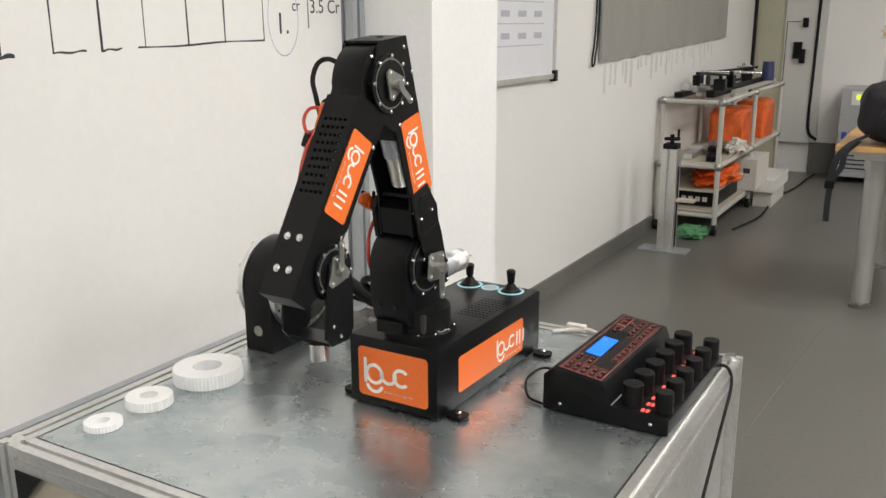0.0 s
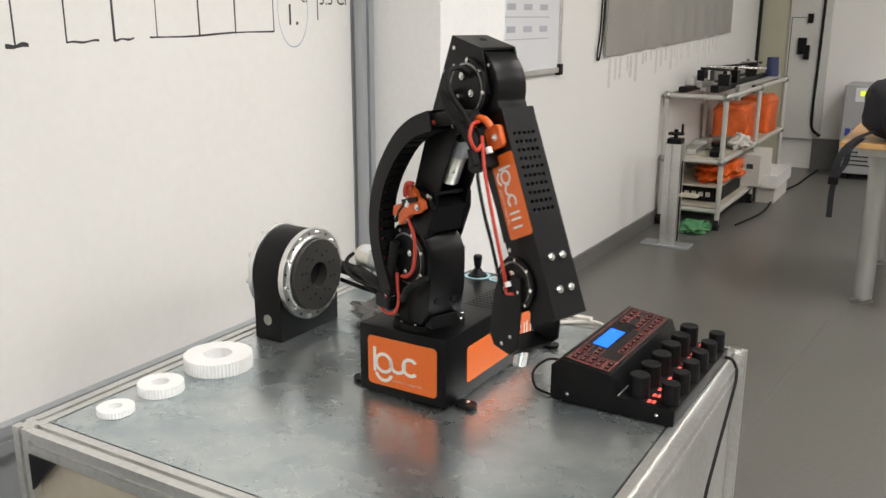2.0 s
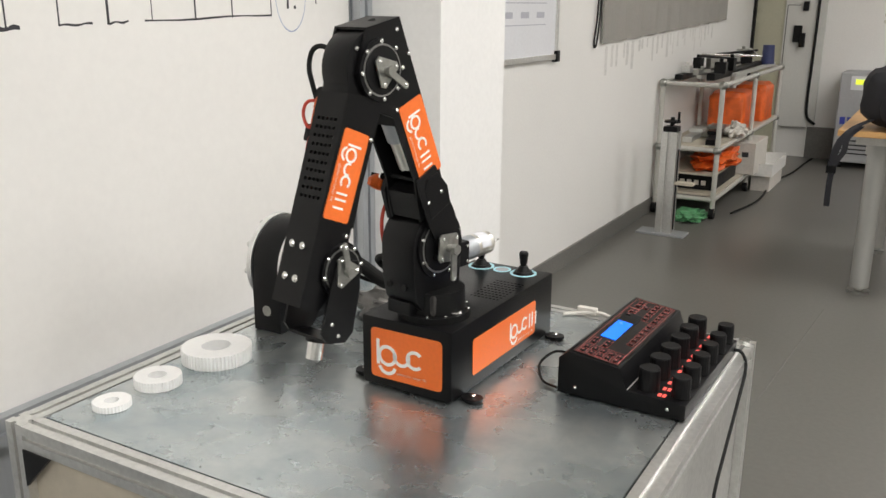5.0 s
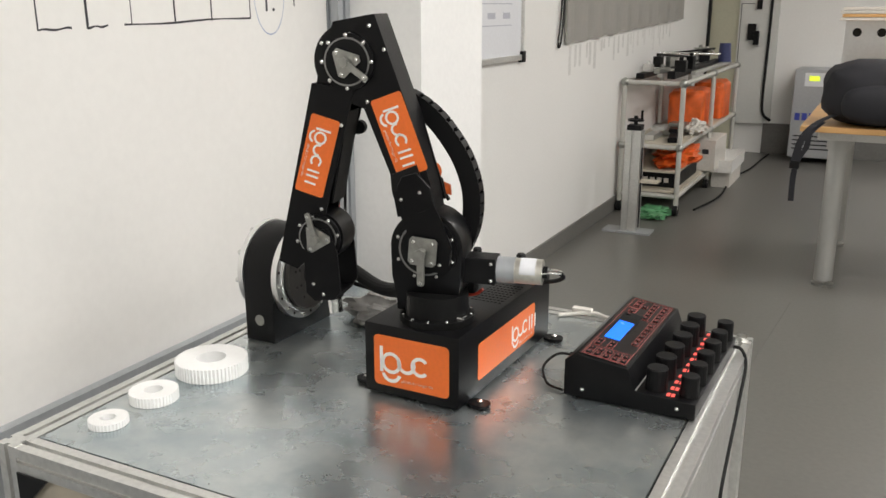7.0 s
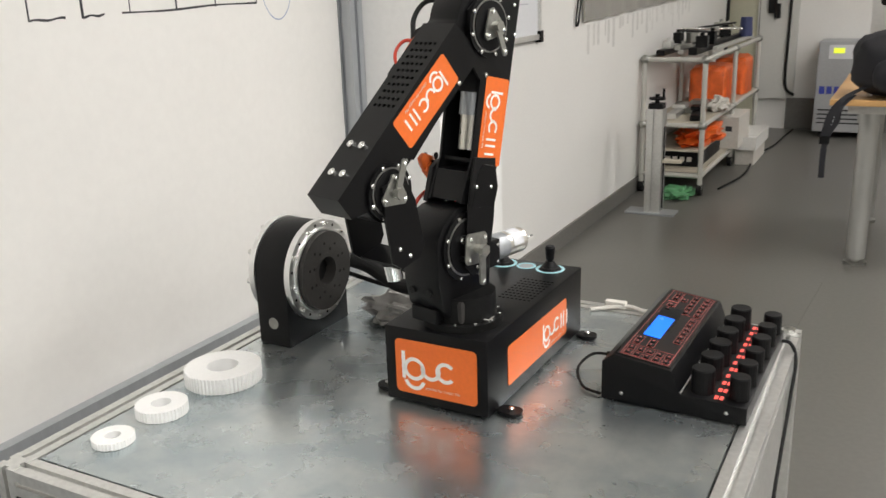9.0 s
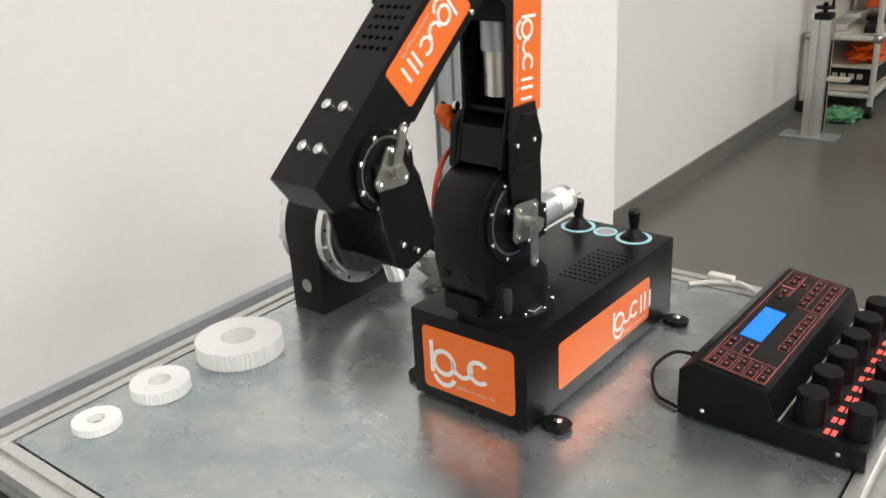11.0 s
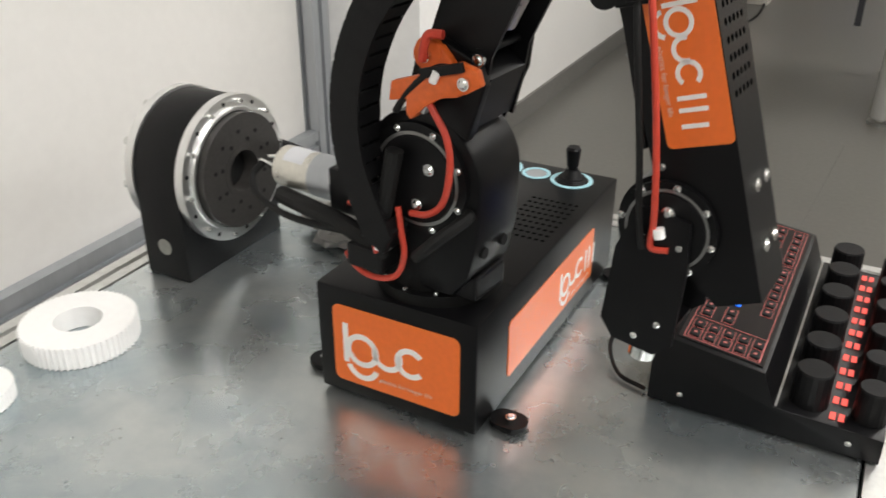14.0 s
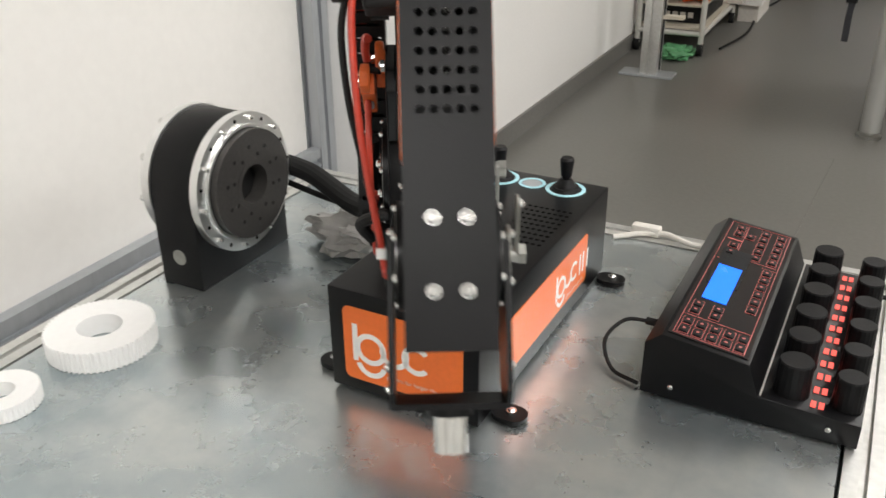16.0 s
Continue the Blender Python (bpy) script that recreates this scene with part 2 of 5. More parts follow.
def prism(bm, pts, y0, y1, m=None):
    """A profile of (x, z) points drawn out along y."""
    lo = [bm.verts.new((x, y0, z)) for x, z in pts]
    hi = [bm.verts.new((x, y1, z)) for x, z in pts]
    if m is not None:
        for v in lo + hi:
            v.co = m @ v.co
    bm.faces.new(lo)
    bm.faces.new(hi[::-1])
    for i in range(len(pts)):
        j = (i + 1) % len(pts)
        bm.faces.new((lo[i], hi[i], hi[j], lo[j]))
    return bm


def pr(pts, y0, y1, m=None, bevel=0.0):
    bm = prism(bmesh.new(), pts, y0, y1, m)
    if bevel:
        bmesh.ops.recalc_face_normals(bm, faces=bm.faces)
        es = [e for e in bm.edges if len(e.link_faces) == 2 and e.calc_face_angle() > 0.5]
        bmesh.ops.bevel(bm, geom=es, offset=bevel, segments=2, affect="EDGES", profile=0.6)
    return bm


def arc(cx, cz, r, a0, a1, n=14):
    return [(cx + r * math.cos(radians(a0 + (a1 - a0) * i / n)), cz + r * math.sin(radians(a0 + (a1 - a0) * i / n))) for i in range(n + 1)]


def rounded(x0, x1, z0, z1, r, n=5):
    return arc(x1 - r, z1 - r, r, 0, 90, n) + arc(x0 + r, z1 - r, r, 90, 180, n) + arc(x0 + r, z0 + r, r, 180, 270, n) + arc(x1 - r, z0 + r, r, 270, 360, n)


def smooth_path(pts, n=8):
    P = [Vector(p) for p in pts]
    P = [2 * P[0] - P[1]] + P + [2 * P[-1] - P[-2]]
    out = []
    for i in range(1, len(P) - 2):
        for k in range(n):
            t = k / n
            a, b, c, d = P[i - 1:i + 3]
            out.append(0.5 * (2 * b + (c - a) * t + (2 * a - 5 * b + 4 * c - d) * t * t + (3 * b - a - 3 * c + d) * t ** 3))
    return out + [P[-2]]


def tube(bm, pts, r, seg=10, n=8, ribs=0.0, raw=False):
    """A round cable along the points; ribs: how far every second ring is drawn in."""
    path = [Vector(p) for p in pts] if raw else smooth_path(pts, n)
    loops, up = [], None
    for i, p in enumerate(path):
        d = (path[min(i + 1, len(path) - 1)] - path[max(i - 1, 0)]).normalized()
        up = (up or (Vector((0, 0, 1)) if abs(d.z) < 0.9 else Vector((1, 0, 0))))
        s = d.cross(up).normalized()
        up = s.cross(d).normalized()
        rr = r * (1 - (ribs if i % 2 else 0))
        loops.append([bm.verts.new(p + rr * (s * math.cos(2 * math.pi * k / seg) + up * math.sin(2 * math.pi * k / seg))) for k in range(seg)])
    for a, b in zip(loops, loops[1:]):
        for k in range(seg):
            j = (k + 1) % seg
            bm.faces.new((a[k], a[j], b[j], b[k]))
    bm.faces.new(loops[0][::-1])
    bm.faces.new(loops[-1])
    return bm


def tb(pts, r, seg=10, n=8, ribs=0.0):
    return tube(bmesh.new(), pts, r, seg, n, ribs)


def bolt_mesh(name, r=0.003, h=0.002):
    bm = cy((0, 0, 0), r, h, "z", 12)
    cyl(bm, (0, 0, h), r * 0.8, h * 0.45, "z", 12, r * 0.45)
    me = bpy.data.meshes.new(name)
    for f in bm.faces:
        f.smooth = False
    bm.to_mesh(me)
    bm.free()
    me.materials.append(CHROME)
    return me


BOLT = bolt_mesh("bolt", 0.0024, 0.0018)
BOLT_BIG = bolt_mesh("bolt_large", 0.0042, 0.0028)


def bolt(parent, p, axis, big=False, sign=1):
    ob = new("bolt", BOLT_BIG if big else BOLT)
    ob.parent = parent
    flip = Matrix() if sign > 0 else Euler((radians(180), 0, 0)).to_matrix().to_4x4()
    ob.matrix_basis = Matrix.Translation(p) @ AX[axis] @ flip
    return ob


def profile_bar(name, a, b, size, parent, slots=True):
    """A slotted aluminium bar from a to b along one axis; a and b are opposite corners."""
    lo = [min(p, q) for p, q in zip(a, b)]
    hi = [max(p, q) for p, q in zip(a, b)]
    ext = [h - l for l, h in zip(lo, hi)]
    ax = ext.index(max(ext))
    s, g, d = size / 2, size * 0.11, size * 0.16
    pts = []
    for k in range(4):
        R = Matrix.Rotation(radians(90 * k), 2)
        for p in ((s, -s), (s, -g), (s - d, -g), (s - d, g), (s, g)):
            pts.append(R @ Vector(p))
    bm = bmesh.new()
    c = [(l + h) / 2 for l, h in zip(lo, hi)]
    u, v = [i for i in range(3) if i != ax]
    su, sv = ext[u] / size, ext[v] / size
    ends = []
    for w in (lo[ax], hi[ax]):
        ring_ = []
        for p in pts:
            co = [0, 0, 0]
            co[ax], co[u], co[v] = w, c[u] + p.x * su, c[v] + p.y * sv
            ring_.append(bm.verts.new(co))
        ends.append(ring_)
    n = len(pts)
    for i in range(n):
        j = (i + 1) % n
        bm.faces.new((ends[0][i], ends[0][j], ends[1][j], ends[1][i]))
    bm.faces.new(ends[0])
    bm.faces.new(ends[1][::-1])
    return obj(name, bm, ALU, parent)


def text_mesh(name, text, size, material):
    """Flat lettering in the plane x-y, its first letter at the origin."""
    cu = bpy.data.curves.new(name, "FONT")
    cu.body, cu.size, cu.extrude = text, size, 0.0001
    ob = new(name, cu)
    dep = bpy.context.evaluated_depsgraph_get()
    me = bpy.data.meshes.new_from_object(ob.evaluated_get(dep))
    bpy.data.objects.remove(ob)
    me.materials.clear()
    me.materials.append(material)
    return me


def structure(name, bm, material, label, smooth=False):
    return tagged(obj(name, bm, material, smooth=smooth), label, kind="structure")


# ---- the room ----
structure("floor", bx(-1.75, 4.8, -4, 8.62, -0.1, 0), FLOOR, "grey painted concrete floor with faint scuffs")
structure("floor_joint", bx(-0.0025, 0.0025, -0.8, 0.8, 0.0, 0.0012, m=pose(-0.305, 3.35, 0, 0, 0, -3.6)), SKIRT, "thin dark joint line across the floor")
structure("ceiling", bx(-1.75, 4.8, -4, 8.62, CEIL, CEIL + 0.1), CEILING, "plain white ceiling")
structure("wall_west", bx(-1.70, -1.50, 2.12, 8.42, 0, CEIL), WALL, "white painted wall with a grey skirting")
structure("wall_west_near", bx(-1.75, -1.55, -4, 2.12, 0, CEIL), WALL, "white painted wall behind the partition")
structure("wall_north", bx(-1.70, 4.6, 8.42, 8.62, 0, CEIL), WALL, "white painted end wall")
structure("wall_east", bx(4.6, 4.8, -4, 8.42, 0, CEIL), WALL, "white painted side wall")
structure("wall_south", bx(-1.55, 4.6, -4, -3.8, 0, CEIL), WALL, "white painted wall")
structure("baseboard", bx(-1.50, -1.488, 2.12, 8.40, 0, 0.09), SKIRT, "dark grey painted skirting along the wall")
structure("baseboard_north", bx(-0.965, 4.6, 8.406, 8.42, 0, 0.27), SKIRT, "dark grey painted band at the foot of the end wall")
structure("wall_column", bx(-1.55, -0.857, 1.79, 2.10, 0, CEIL), COLUMN, "bright white painted column at the end of the partition")

# panel partition with aluminium frame
structure("partition_panel", bx(-1.08, -1.060, -2.5, 1.74, 0.70, 2.6), BOARD, "white writing panel with a hand-drawn table")
structure("partition_lower_panel", bx(-1.08, -1.060, -2.5, 1.74, 0.03, 0.658), GREY_UP, "grey lower partition panel")
rail = profile_bar("partition_rail", (-1.078, -2.5, 0.66), (-1.033, 1.74, 0.705), 0.045, None)
rail.data.materials[0] = GREY_UP
tagged(rail, "grey anodised rail under the white panel", kind="structure")
post = profile_bar("partition_post", (-1.078, 1.742, 0.0), (-1.031, 1.788, 2.6), 0.045, None)
post.data.materials[0] = GREY_UP
tagged(post, "upright grey aluminium post at the end of the partition", kind="structure")


def ceiling_light(x, y):
    t = thing("ceiling_light", pose(x, y, CEIL), "white rectangular ceiling panel lamp", "ceiling light", "ceiling panel lamps")
    part("frame", bx(-0.31, 0.31, -0.61, 0.61, -0.03, -0.001), CEILING, t)
    part("diffuser", bx(-0.285, 0.285, -0.585, 0.585, -0.036, -0.0305), PANEL_LIGHT, t)


for lx, ly in LAMPS:
    ceiling_light(lx, ly)

# ---- the stand ----
H = 0.80
X0, X1, Y0, Y1, S = -0.841, -0.100, 0.706, 1.452, 0.030
stand = thing("work_stand", pose(0, 0, 0), "square stand of slotted aluminium profile with a galvanised sheet top", "work stand")
for px, py in ((X0, Y0), (X1 - S, Y0), (X0, Y1 - S), (X1 - S, Y1 - S)):
    profile_bar("leg", (px, py, 0.02), (px + S, py + S, H + 0.001), S, stand)
for z in (H, 0.32):
    profile_bar("side_rail", (X0, Y0 + S, z - S), (X0 + S, Y1 - S, z), S, stand)
    profile_bar("side_rail", (X1 - S, Y0 + S, z - S), (X1, Y1 - S, z), S, stand)
    profile_bar("front_rail", (X0 + S, Y0, z - S), (X1 - S, Y0 + S, z), S, stand)
    profile_bar("back_rail", (X0 + S, Y1 - S, z - S), (X1 - S, Y1, z), S, stand)
part("sheet_top", bx(X0 + S + 0.003, X1 - S - 0.003, Y0 + S + 0.003, Y1 - S - 0.003, H - 0.006, H - 0.0005), STEEL, stand, "mottled galvanised steel sheet")
# black slab added below the sheet so the gap at its edge reads dark
part("gasket", bx(X0 + S + 0.0005, X1 - S - 0.0005, Y0 + S + 0.0005, Y1 - S - 0.0005, H - 0.02, H - 0.007), RUBBER, stand, "black slab added to darken the gap under the sheet edge")
part("front_panel", bx(X0 + S, X1 - S, Y0 + 0.012, Y0 + 0.016, 0.32, H - S), LAMINATE, stand)
part("side_panel", bx(X1 - 0.016, X1 - 0.012, Y0 + S, Y1 - S, 0.32, H - S), ALU, stand)
part("corner_bracket", pr([(X0 + S, H - S), (X0 + S + 0.05, H - S), (X0 + S, H - S - 0.05)], Y0 - 0.002, Y0 + 0.003), BLACK, stand)

# ---- stickers ----
def sticker(parent, m, length, height, extra=False, shift=0.0, scale=1.0):
    """An orange sticker in the plane x-z of m, facing +y, and the white marks printed on it."""
    bm = prism(bmesh.new(), rounded(-length / 2, length / 2, -height / 2, height / 2, min(length, height) * 0.09), 0, 0.0006)
    part("sticker", bm, ORANGE, parent, "orange sticker").matrix_basis = m
    L, y, d = length * scale, 0.0006, 0.0003
    h, w, step = height * 0.33, height * 0.055, length * scale * 0.2
    x = -L * 0.42

    def mark(bm):
        for v in bm.verts:
            v.co.x = -(v.co.x + shift)
        part("mark", bm, WHITE_INK, parent, "white printed shape").matrix_basis = m

    def flat_box(x0, x1, z0, z1):
        mark(bx(x0, x1, y, y + d, z0, z1))

    def flat_ring(cx, cz, r, t, a0=0, a1=360):
        n = 20
        bm = bmesh.new()
        rows_ = [[bm.verts.new((px, yy, pz)) for (px, pz), yy in ((p, y), (q, y), (q, y + d), (p, y + d))]
                 for p, q in zip(arc(cx, cz, r - t, a0, a1, n), arc(cx, cz, r, a0, a1, n))]
        for p, q in zip(rows_, rows_[1:]):
            for i in range(1, 4):
                bm.faces.new((p[i], p[(i + 1) % 4], q[(i + 1) % 4], q[i]))
        mark(bm)

    flat_box(x, x + w * 1.25, -h * 0.7, h * 0.85)
    flat_ring(x + step * 0.78, -h * 0.08, h * 0.66, w * 1.25)
    flat_ring(x + step * 0.78, -h * 0.62, h * 0.66, w * 1.25, 195, 345)
    flat_ring(x + step * 1.80, 0, h * 0.60, w * 1.25, 160, 380)
    flat_ring(x + step * 2.72, 0, h * 0.60, w * 1.25, 40, 320)
    me = text_mesh("slogan", "plastics for longer life", 1.0, WHITE_INK)
    wide = max(v.co.x for v in me.vertices)
    a0, a1, z0 = (x + step * 1.55, x + step * 4.3, -height * 0.40) if extra else (x + step * 1.45, x + step * 3.55, -height * 0.37)
    k = (a1 - a0) / wide
    for v in me.vertices:
        v.co = (-(a0 + v.co.x * k + shift), y + 0.0002, z0 + v.co.y * k)
    me.flip_normals()
    ob = new("slogan", me)
    ob.parent = parent
    ob.matrix_basis = m
    tagged(ob, "small white printed slogan")
    if extra:
        x1 = x + step * 3.25
        flat_box(x1 + w * 2, x1 + w * 3.2, -h * 0.7, h * 0.6)
        flat_box(x1 + w * 5.2, x1 + w * 6.4, -h * 0.7, h * 0.6)
        flat_box(x1 + w * 9.5, x1 + w * 10.7, -h * 0.7, h * 0.5)


# ---- robot arm ----
BX, BY = -0.458, 1.170
TX, TY = -0.4478 - BX, 1.0745 - BY
R0, ZS, L1, L2, NM = 0.0101, 0.1972, 0.2495, 0.2284, -0.0033
robot = thing("robot_arm", pose(BX, BY, H, 0, 0, -1.2), "black jointed robot arm on a box base with orange stickers", "robot arm")
HW, HL = 0.0690, 0.1485
base = part("base_box", bx(-HW, HW, -HL, HL + 0.007, 0.003, 0.099, bevel=0.0025), BLACK, robot, "black powder-coated steel box", smooth=True)
sticker(base, pose(0.0005, -HL, 0.050, 0, 0, 180), 0.110, 0.069)
sticker(base, pose(HW, 0.001, 0.047, 0, 0, -90), 0.190, 0.051, True, 0.048, 0.455)
for fx, fy in ((HW, -0.121), (HW, 0.138), (-HW, -0.121), (-HW, 0.138)):
    sg = 1 if fx > 0 else -1
    pts = rounded(0, 0.030, -0.011, 0.011, 0.0105, 6)
    M = pose(fx, fy, 0.004, 90, 0, 0 if sg > 0 else 180)
    f = part("foot", pr(pts, -0.002, 0.002, M), BLACK, base)
    f2 = part("foot_pad", cy((fx + sg * 0.0165, fy, 0.0), 0.0105, 0.0055, "z", 24), RUBBER, base, "black rubber pad")
    bolt(base, (fx + sg * 0.0165, fy, 0.006), "z", True)
# vent holes in the lid
bm = bmesh.new()
for i in range(8):
    for j in range(9):
        bmesh.ops.create_circle(bm, cap_ends=True, segments=10, radius=0.0021, matrix=pose(0.016 + i * 0.0059, -0.004 + j * 0.0098, 0.0993))
part("vent_holes", bm, HOLE, base, "grid of small round vent holes", kind="stuff")
for jx in (0.032, -0.041):
    part("joystick_ring", ring(bmesh.new(), (jx, 0.1285, 0.099), 0.0165, 0.0205, 0.0008), BLUE_RING, base, "pale blue ring")
    bm = cy((jx, 0.1285, 0.099), 0.0155, 0.004, "z", 28, 0.013)
    cyl(bm, (jx, 0.1285, 0.103), 0.011, 0.008, "z", 24, 0.006)
    cyl(bm, (jx, 0.1285, 0.108), 0.0042, 0.010, "z", 16)
    cyl(bm, (jx, 0.1285, 0.114), 0.0055, 0.017, "z", 18, 0.0072)
    cyl(bm, (jx, 0.1285, 0.131), 0.0072, 0.0025, "z", 18, 0.0055)
    part("joystick", bm, BLACK_PL, base, "small black joystick", smooth=True)
part("badge_ring", ring(bmesh.new(), (-0.0045, 0.1285, 0.099), 0.0105, 0.014, 0.0008), BLUE_RING, base)
part("badge", cy((-0.0045, 0.1285, 0.099), 0.0098, 0.0006, "z", 28), GREY_UP, base, "round pale badge")
part("lid_seam", bx(0.0, HW - 0.001, -0.0835, -0.0825, 0.0989, 0.0992), RUBBER, base)


def gear_disc(parent, c, r, y0, sgn, plate=False, turn=0.0, lever=0.0):
    """The end disc of a joint on one side: rim with bolts, bright ring, hub and, on one side, a zinc plate with a lever."""
    d = 0.004 * sgn
    x, z = c
    bm = cy((x, y0, z), r, d, "y", 40)
    part("joint_disc", bm, BLACK, parent, smooth=True)
    part("bright_ring", ring(bmesh.new(), (x, y0 + d, z), r * 0.79, r * 0.85, 0.0006 * sgn, "y", 40), RING_GREY, parent)
    part("inner_disc", cy((x, y0 + d, z), r * 0.78, 0.0016 * sgn, "y", 32), BLACK_PL, parent)
    for i in range(8):
        a = radians(22 + 45 * i)
        bolt(parent, (x + r * 0.925 * math.cos(a), y0 + d, z + r * 0.925 * math.sin(a)), "y", False, sgn)
    y1 = y0 + d + 0.0016 * sgn
    if plate:
        pts = [(0.0195 * math.cos(radians(a + k)), 0.0195 * math.sin(radians(a + k))) for a in (90, 210, 330) for k in (-11, 11)]
        M = pose(x, y1 + 0.003 * sgn, z, 0, turn, 0)
        part("hub_plate", pr(pts, 0, 0.002 * sgn, M), ZINC, parent, "zinc-plated hub plate")
        for a in (90, 210, 330):
            p = M @ Vector((0.0155 * math.cos(radians(a)), 0.002 * sgn, 0.0155 * math.sin(radians(a))))
            bolt(parent, p, "y", False, sgn)
        bm = cy((x, y1, z), 0.0045, 0.010 * sgn, "y", 18)
        cyl(bm, (x, y1 + 0.010 * sgn, z), 0.0062, 0.004 * sgn, "y", 6)
        part("hub_nut", bm, ZINC, parent, "brass-toned centre nut")
        M = pose(x, y1 + 0.008 * sgn, z, 0, lever, 0)
        bm = pr(rounded(-0.005, 0.036, -0.0038, 0.0038, 0.0035), 0, 0.0018 * sgn, M)
        part("lever", bm, ZINC, parent, "short zinc lever")
        p = M @ Vector((0.031, 0.0018 * sgn, 0))
        bolt(parent, p, "y", False, sgn)
    else:
        for a in (40, 160, 280):
            bolt(parent, (x + r * 0.42 * math.cos(radians(a)), y1, z + r * 0.42 * math.sin(radians(a))), "y", True, sgn)


# turret, turning on the base
turret = part("turret", cy((0, 0, 0.0), 0.0485, 0.009, "z", 56), COLLAR, robot, "black turning turret with the shoulder joint", smooth=True)
for i in range(12):
    a = radians(30 * i)
    bolt(turret, (0.0448 * math.cos(a), 0.0448 * math.sin(a), 0.009), "z")
part("turret_gear", cy((0, 0, 0.009), 0.0415, 0.030, "z", 44, 0.0405), COLLAR, turret, "dark geared collar", smooth=True)
guide = bx(-0.010, 0.034, 0.008, 0.029, 0.009, 0.038, bevel=0.005)
part("cable_guide", guide, GEARBLK, turret, "dark moulded block with two round holes", smooth=True)
for q, z, r in ((0.003, 0.025, 0.0062), (0.020, 0.026, 0.0058)):
    part("guide_hole", cy((q, 0.0285, z), r, 0.0009, "y", 18), HOLE, turret)
part("bright_tab", bx(0.041, 0.055, -0.113, -0.099, 0.0992, 0.112, bevel=0.001), CHROME, base, "bright metal tab")
SZ = ZS - 0.099
hs = [(R0 - 0.043, 0.034), (R0 - 0.034, 0.012), (R0 + 0.026, 0.012), (R0 + 0.040, 0.030), (R0 + 0.0465, 0.060)] + arc(R0, SZ, 0.0475, -5, 188, 32)
part("shoulder_housing", pr(hs, -0.040, 0.016, bevel=0.003), BLACK, turret, smooth=True)
for q, z in ((-0.002, 0.048), (-0.028, 0.048)):
    part("front_hole", cy((R0 + 0.0425, q, z), 0.0042, 0.004, "x", 14), RUBBER, turret)
part("front_step", bx(R0 + 0.020, R0 + 0.043, -0.034, 0.006, 0.010, 0.028, bevel=0.002), BLACK, turret)
gear_disc(turret, (R0, SZ), 0.041, 0.016, 1)
gear_disc(turret, (R0, SZ), 0.040, -0.040, -1)
hub = [(R0 + 0.023 * math.cos(radians(q + k)), SZ + 0.023 * math.sin(radians(q + k))) for q in (50, 140, 230, 320) for k in (-7, 7)]
part("hub_plate", pr(hub, 0.0315, 0.0335), ZINC, turret, "square zinc hub plate")
for q in (50, 140, 230, 320):
    part("spacer", cy((R0 + 0.0175 * math.cos(radians(q)), 0.0205, SZ + 0.0175 * math.sin(radians(q))), 0.0032, 0.011, "y", 12), BLACK_PL, turret, smooth=True)
    bolt(turret, (R0 + 0.0175 * math.cos(radians(q)), 0.0335, SZ + 0.0175 * math.sin(radians(q))), "y", False, 1)
bm = cy((R0, 0.0200, SZ), 0.0050, 0.024, "y", 18)
cyl(bm, (R0, 0.0430, SZ), 0.0072, 0.005, "y", 6)
part("hub_nut", bm, ZINC, turret, "brass-toned centre nut")
part("lever", pr(rounded(R0 - 0.0048, R0 + 0.0048, SZ - 0.042, SZ + 0.006, 0.004), 0.0405, 0.043), ZINC, turret, "short zinc lever")
bolt(turret, (R0, 0.043, SZ - 0.037), "y", False, 1)
MY, MZ = -0.019, SZ - 0.031
part("motor_gearbox", bx(-0.076, -0.030, MY - 0.017, MY + 0.017, MZ - 0.017, MZ + 0.017, bevel=0.002), BLACK_PL, turret, "black gearbox block")
for q in (-0.011, 0.011):
    bolt(turret, (-0.070, MY + 0.017, MZ + q), "y")
part("gear_head", cy((-0.099, MY, MZ), 0.0170, 0.023, "x", 32), GREY_UP, turret, "grey cylindrical gear head", smooth=True)
part("motor_can", cy((-0.134, MY, MZ), 0.0165, 0.035, "x", 32), MOTOR, turret, "silver motor can", smooth=True)
band = arc(0, 0, 0.0168, 20, 160, 16) + arc(0, 0, 0.0160, 160, 20, 16)
part("motor_label", pr(band, 0.0, 0.020, pose(-0.106, MY, MZ, 0, 0, 90) @ pose(0, 0, 0, 0, 20, 0)), PAPER, turret, "pale paper label")
part("motor_cap", cy((-0.140, MY, MZ), 0.008, 0.006, "x", 20), BLACK_PL, turret)
for q in (-0.008, 0.008):
    part("terminal", tb([(-0.134, MY + q, MZ), (-0.146, MY + q, MZ + 0.002), (-0.158, MY + q * 0.6, MZ + 0.001)], 0.0013, 6), CHROME, turret)
part("motor_lead", tb([(-0.154, MY - 0.005, MZ), (-0.158, MY - 0.015, MZ - 0.010), (-0.140, MY - 0.026, MZ - 0.020), (-0.100, -0.052, MZ - 0.024), (-0.045, -0.050, MZ - 0.022)], 0.0028), RUBBER, turret)
part("red_lead", tb([(-0.046, -0.048, SZ - 0.030), (-0.034, -0.056, SZ - 0.026), (-0.020, -0.059, SZ - 0.040), (-0.013, -0.060, SZ - 0.056)], 0.0023), RED_WIRE, turret, "red insulated lead")
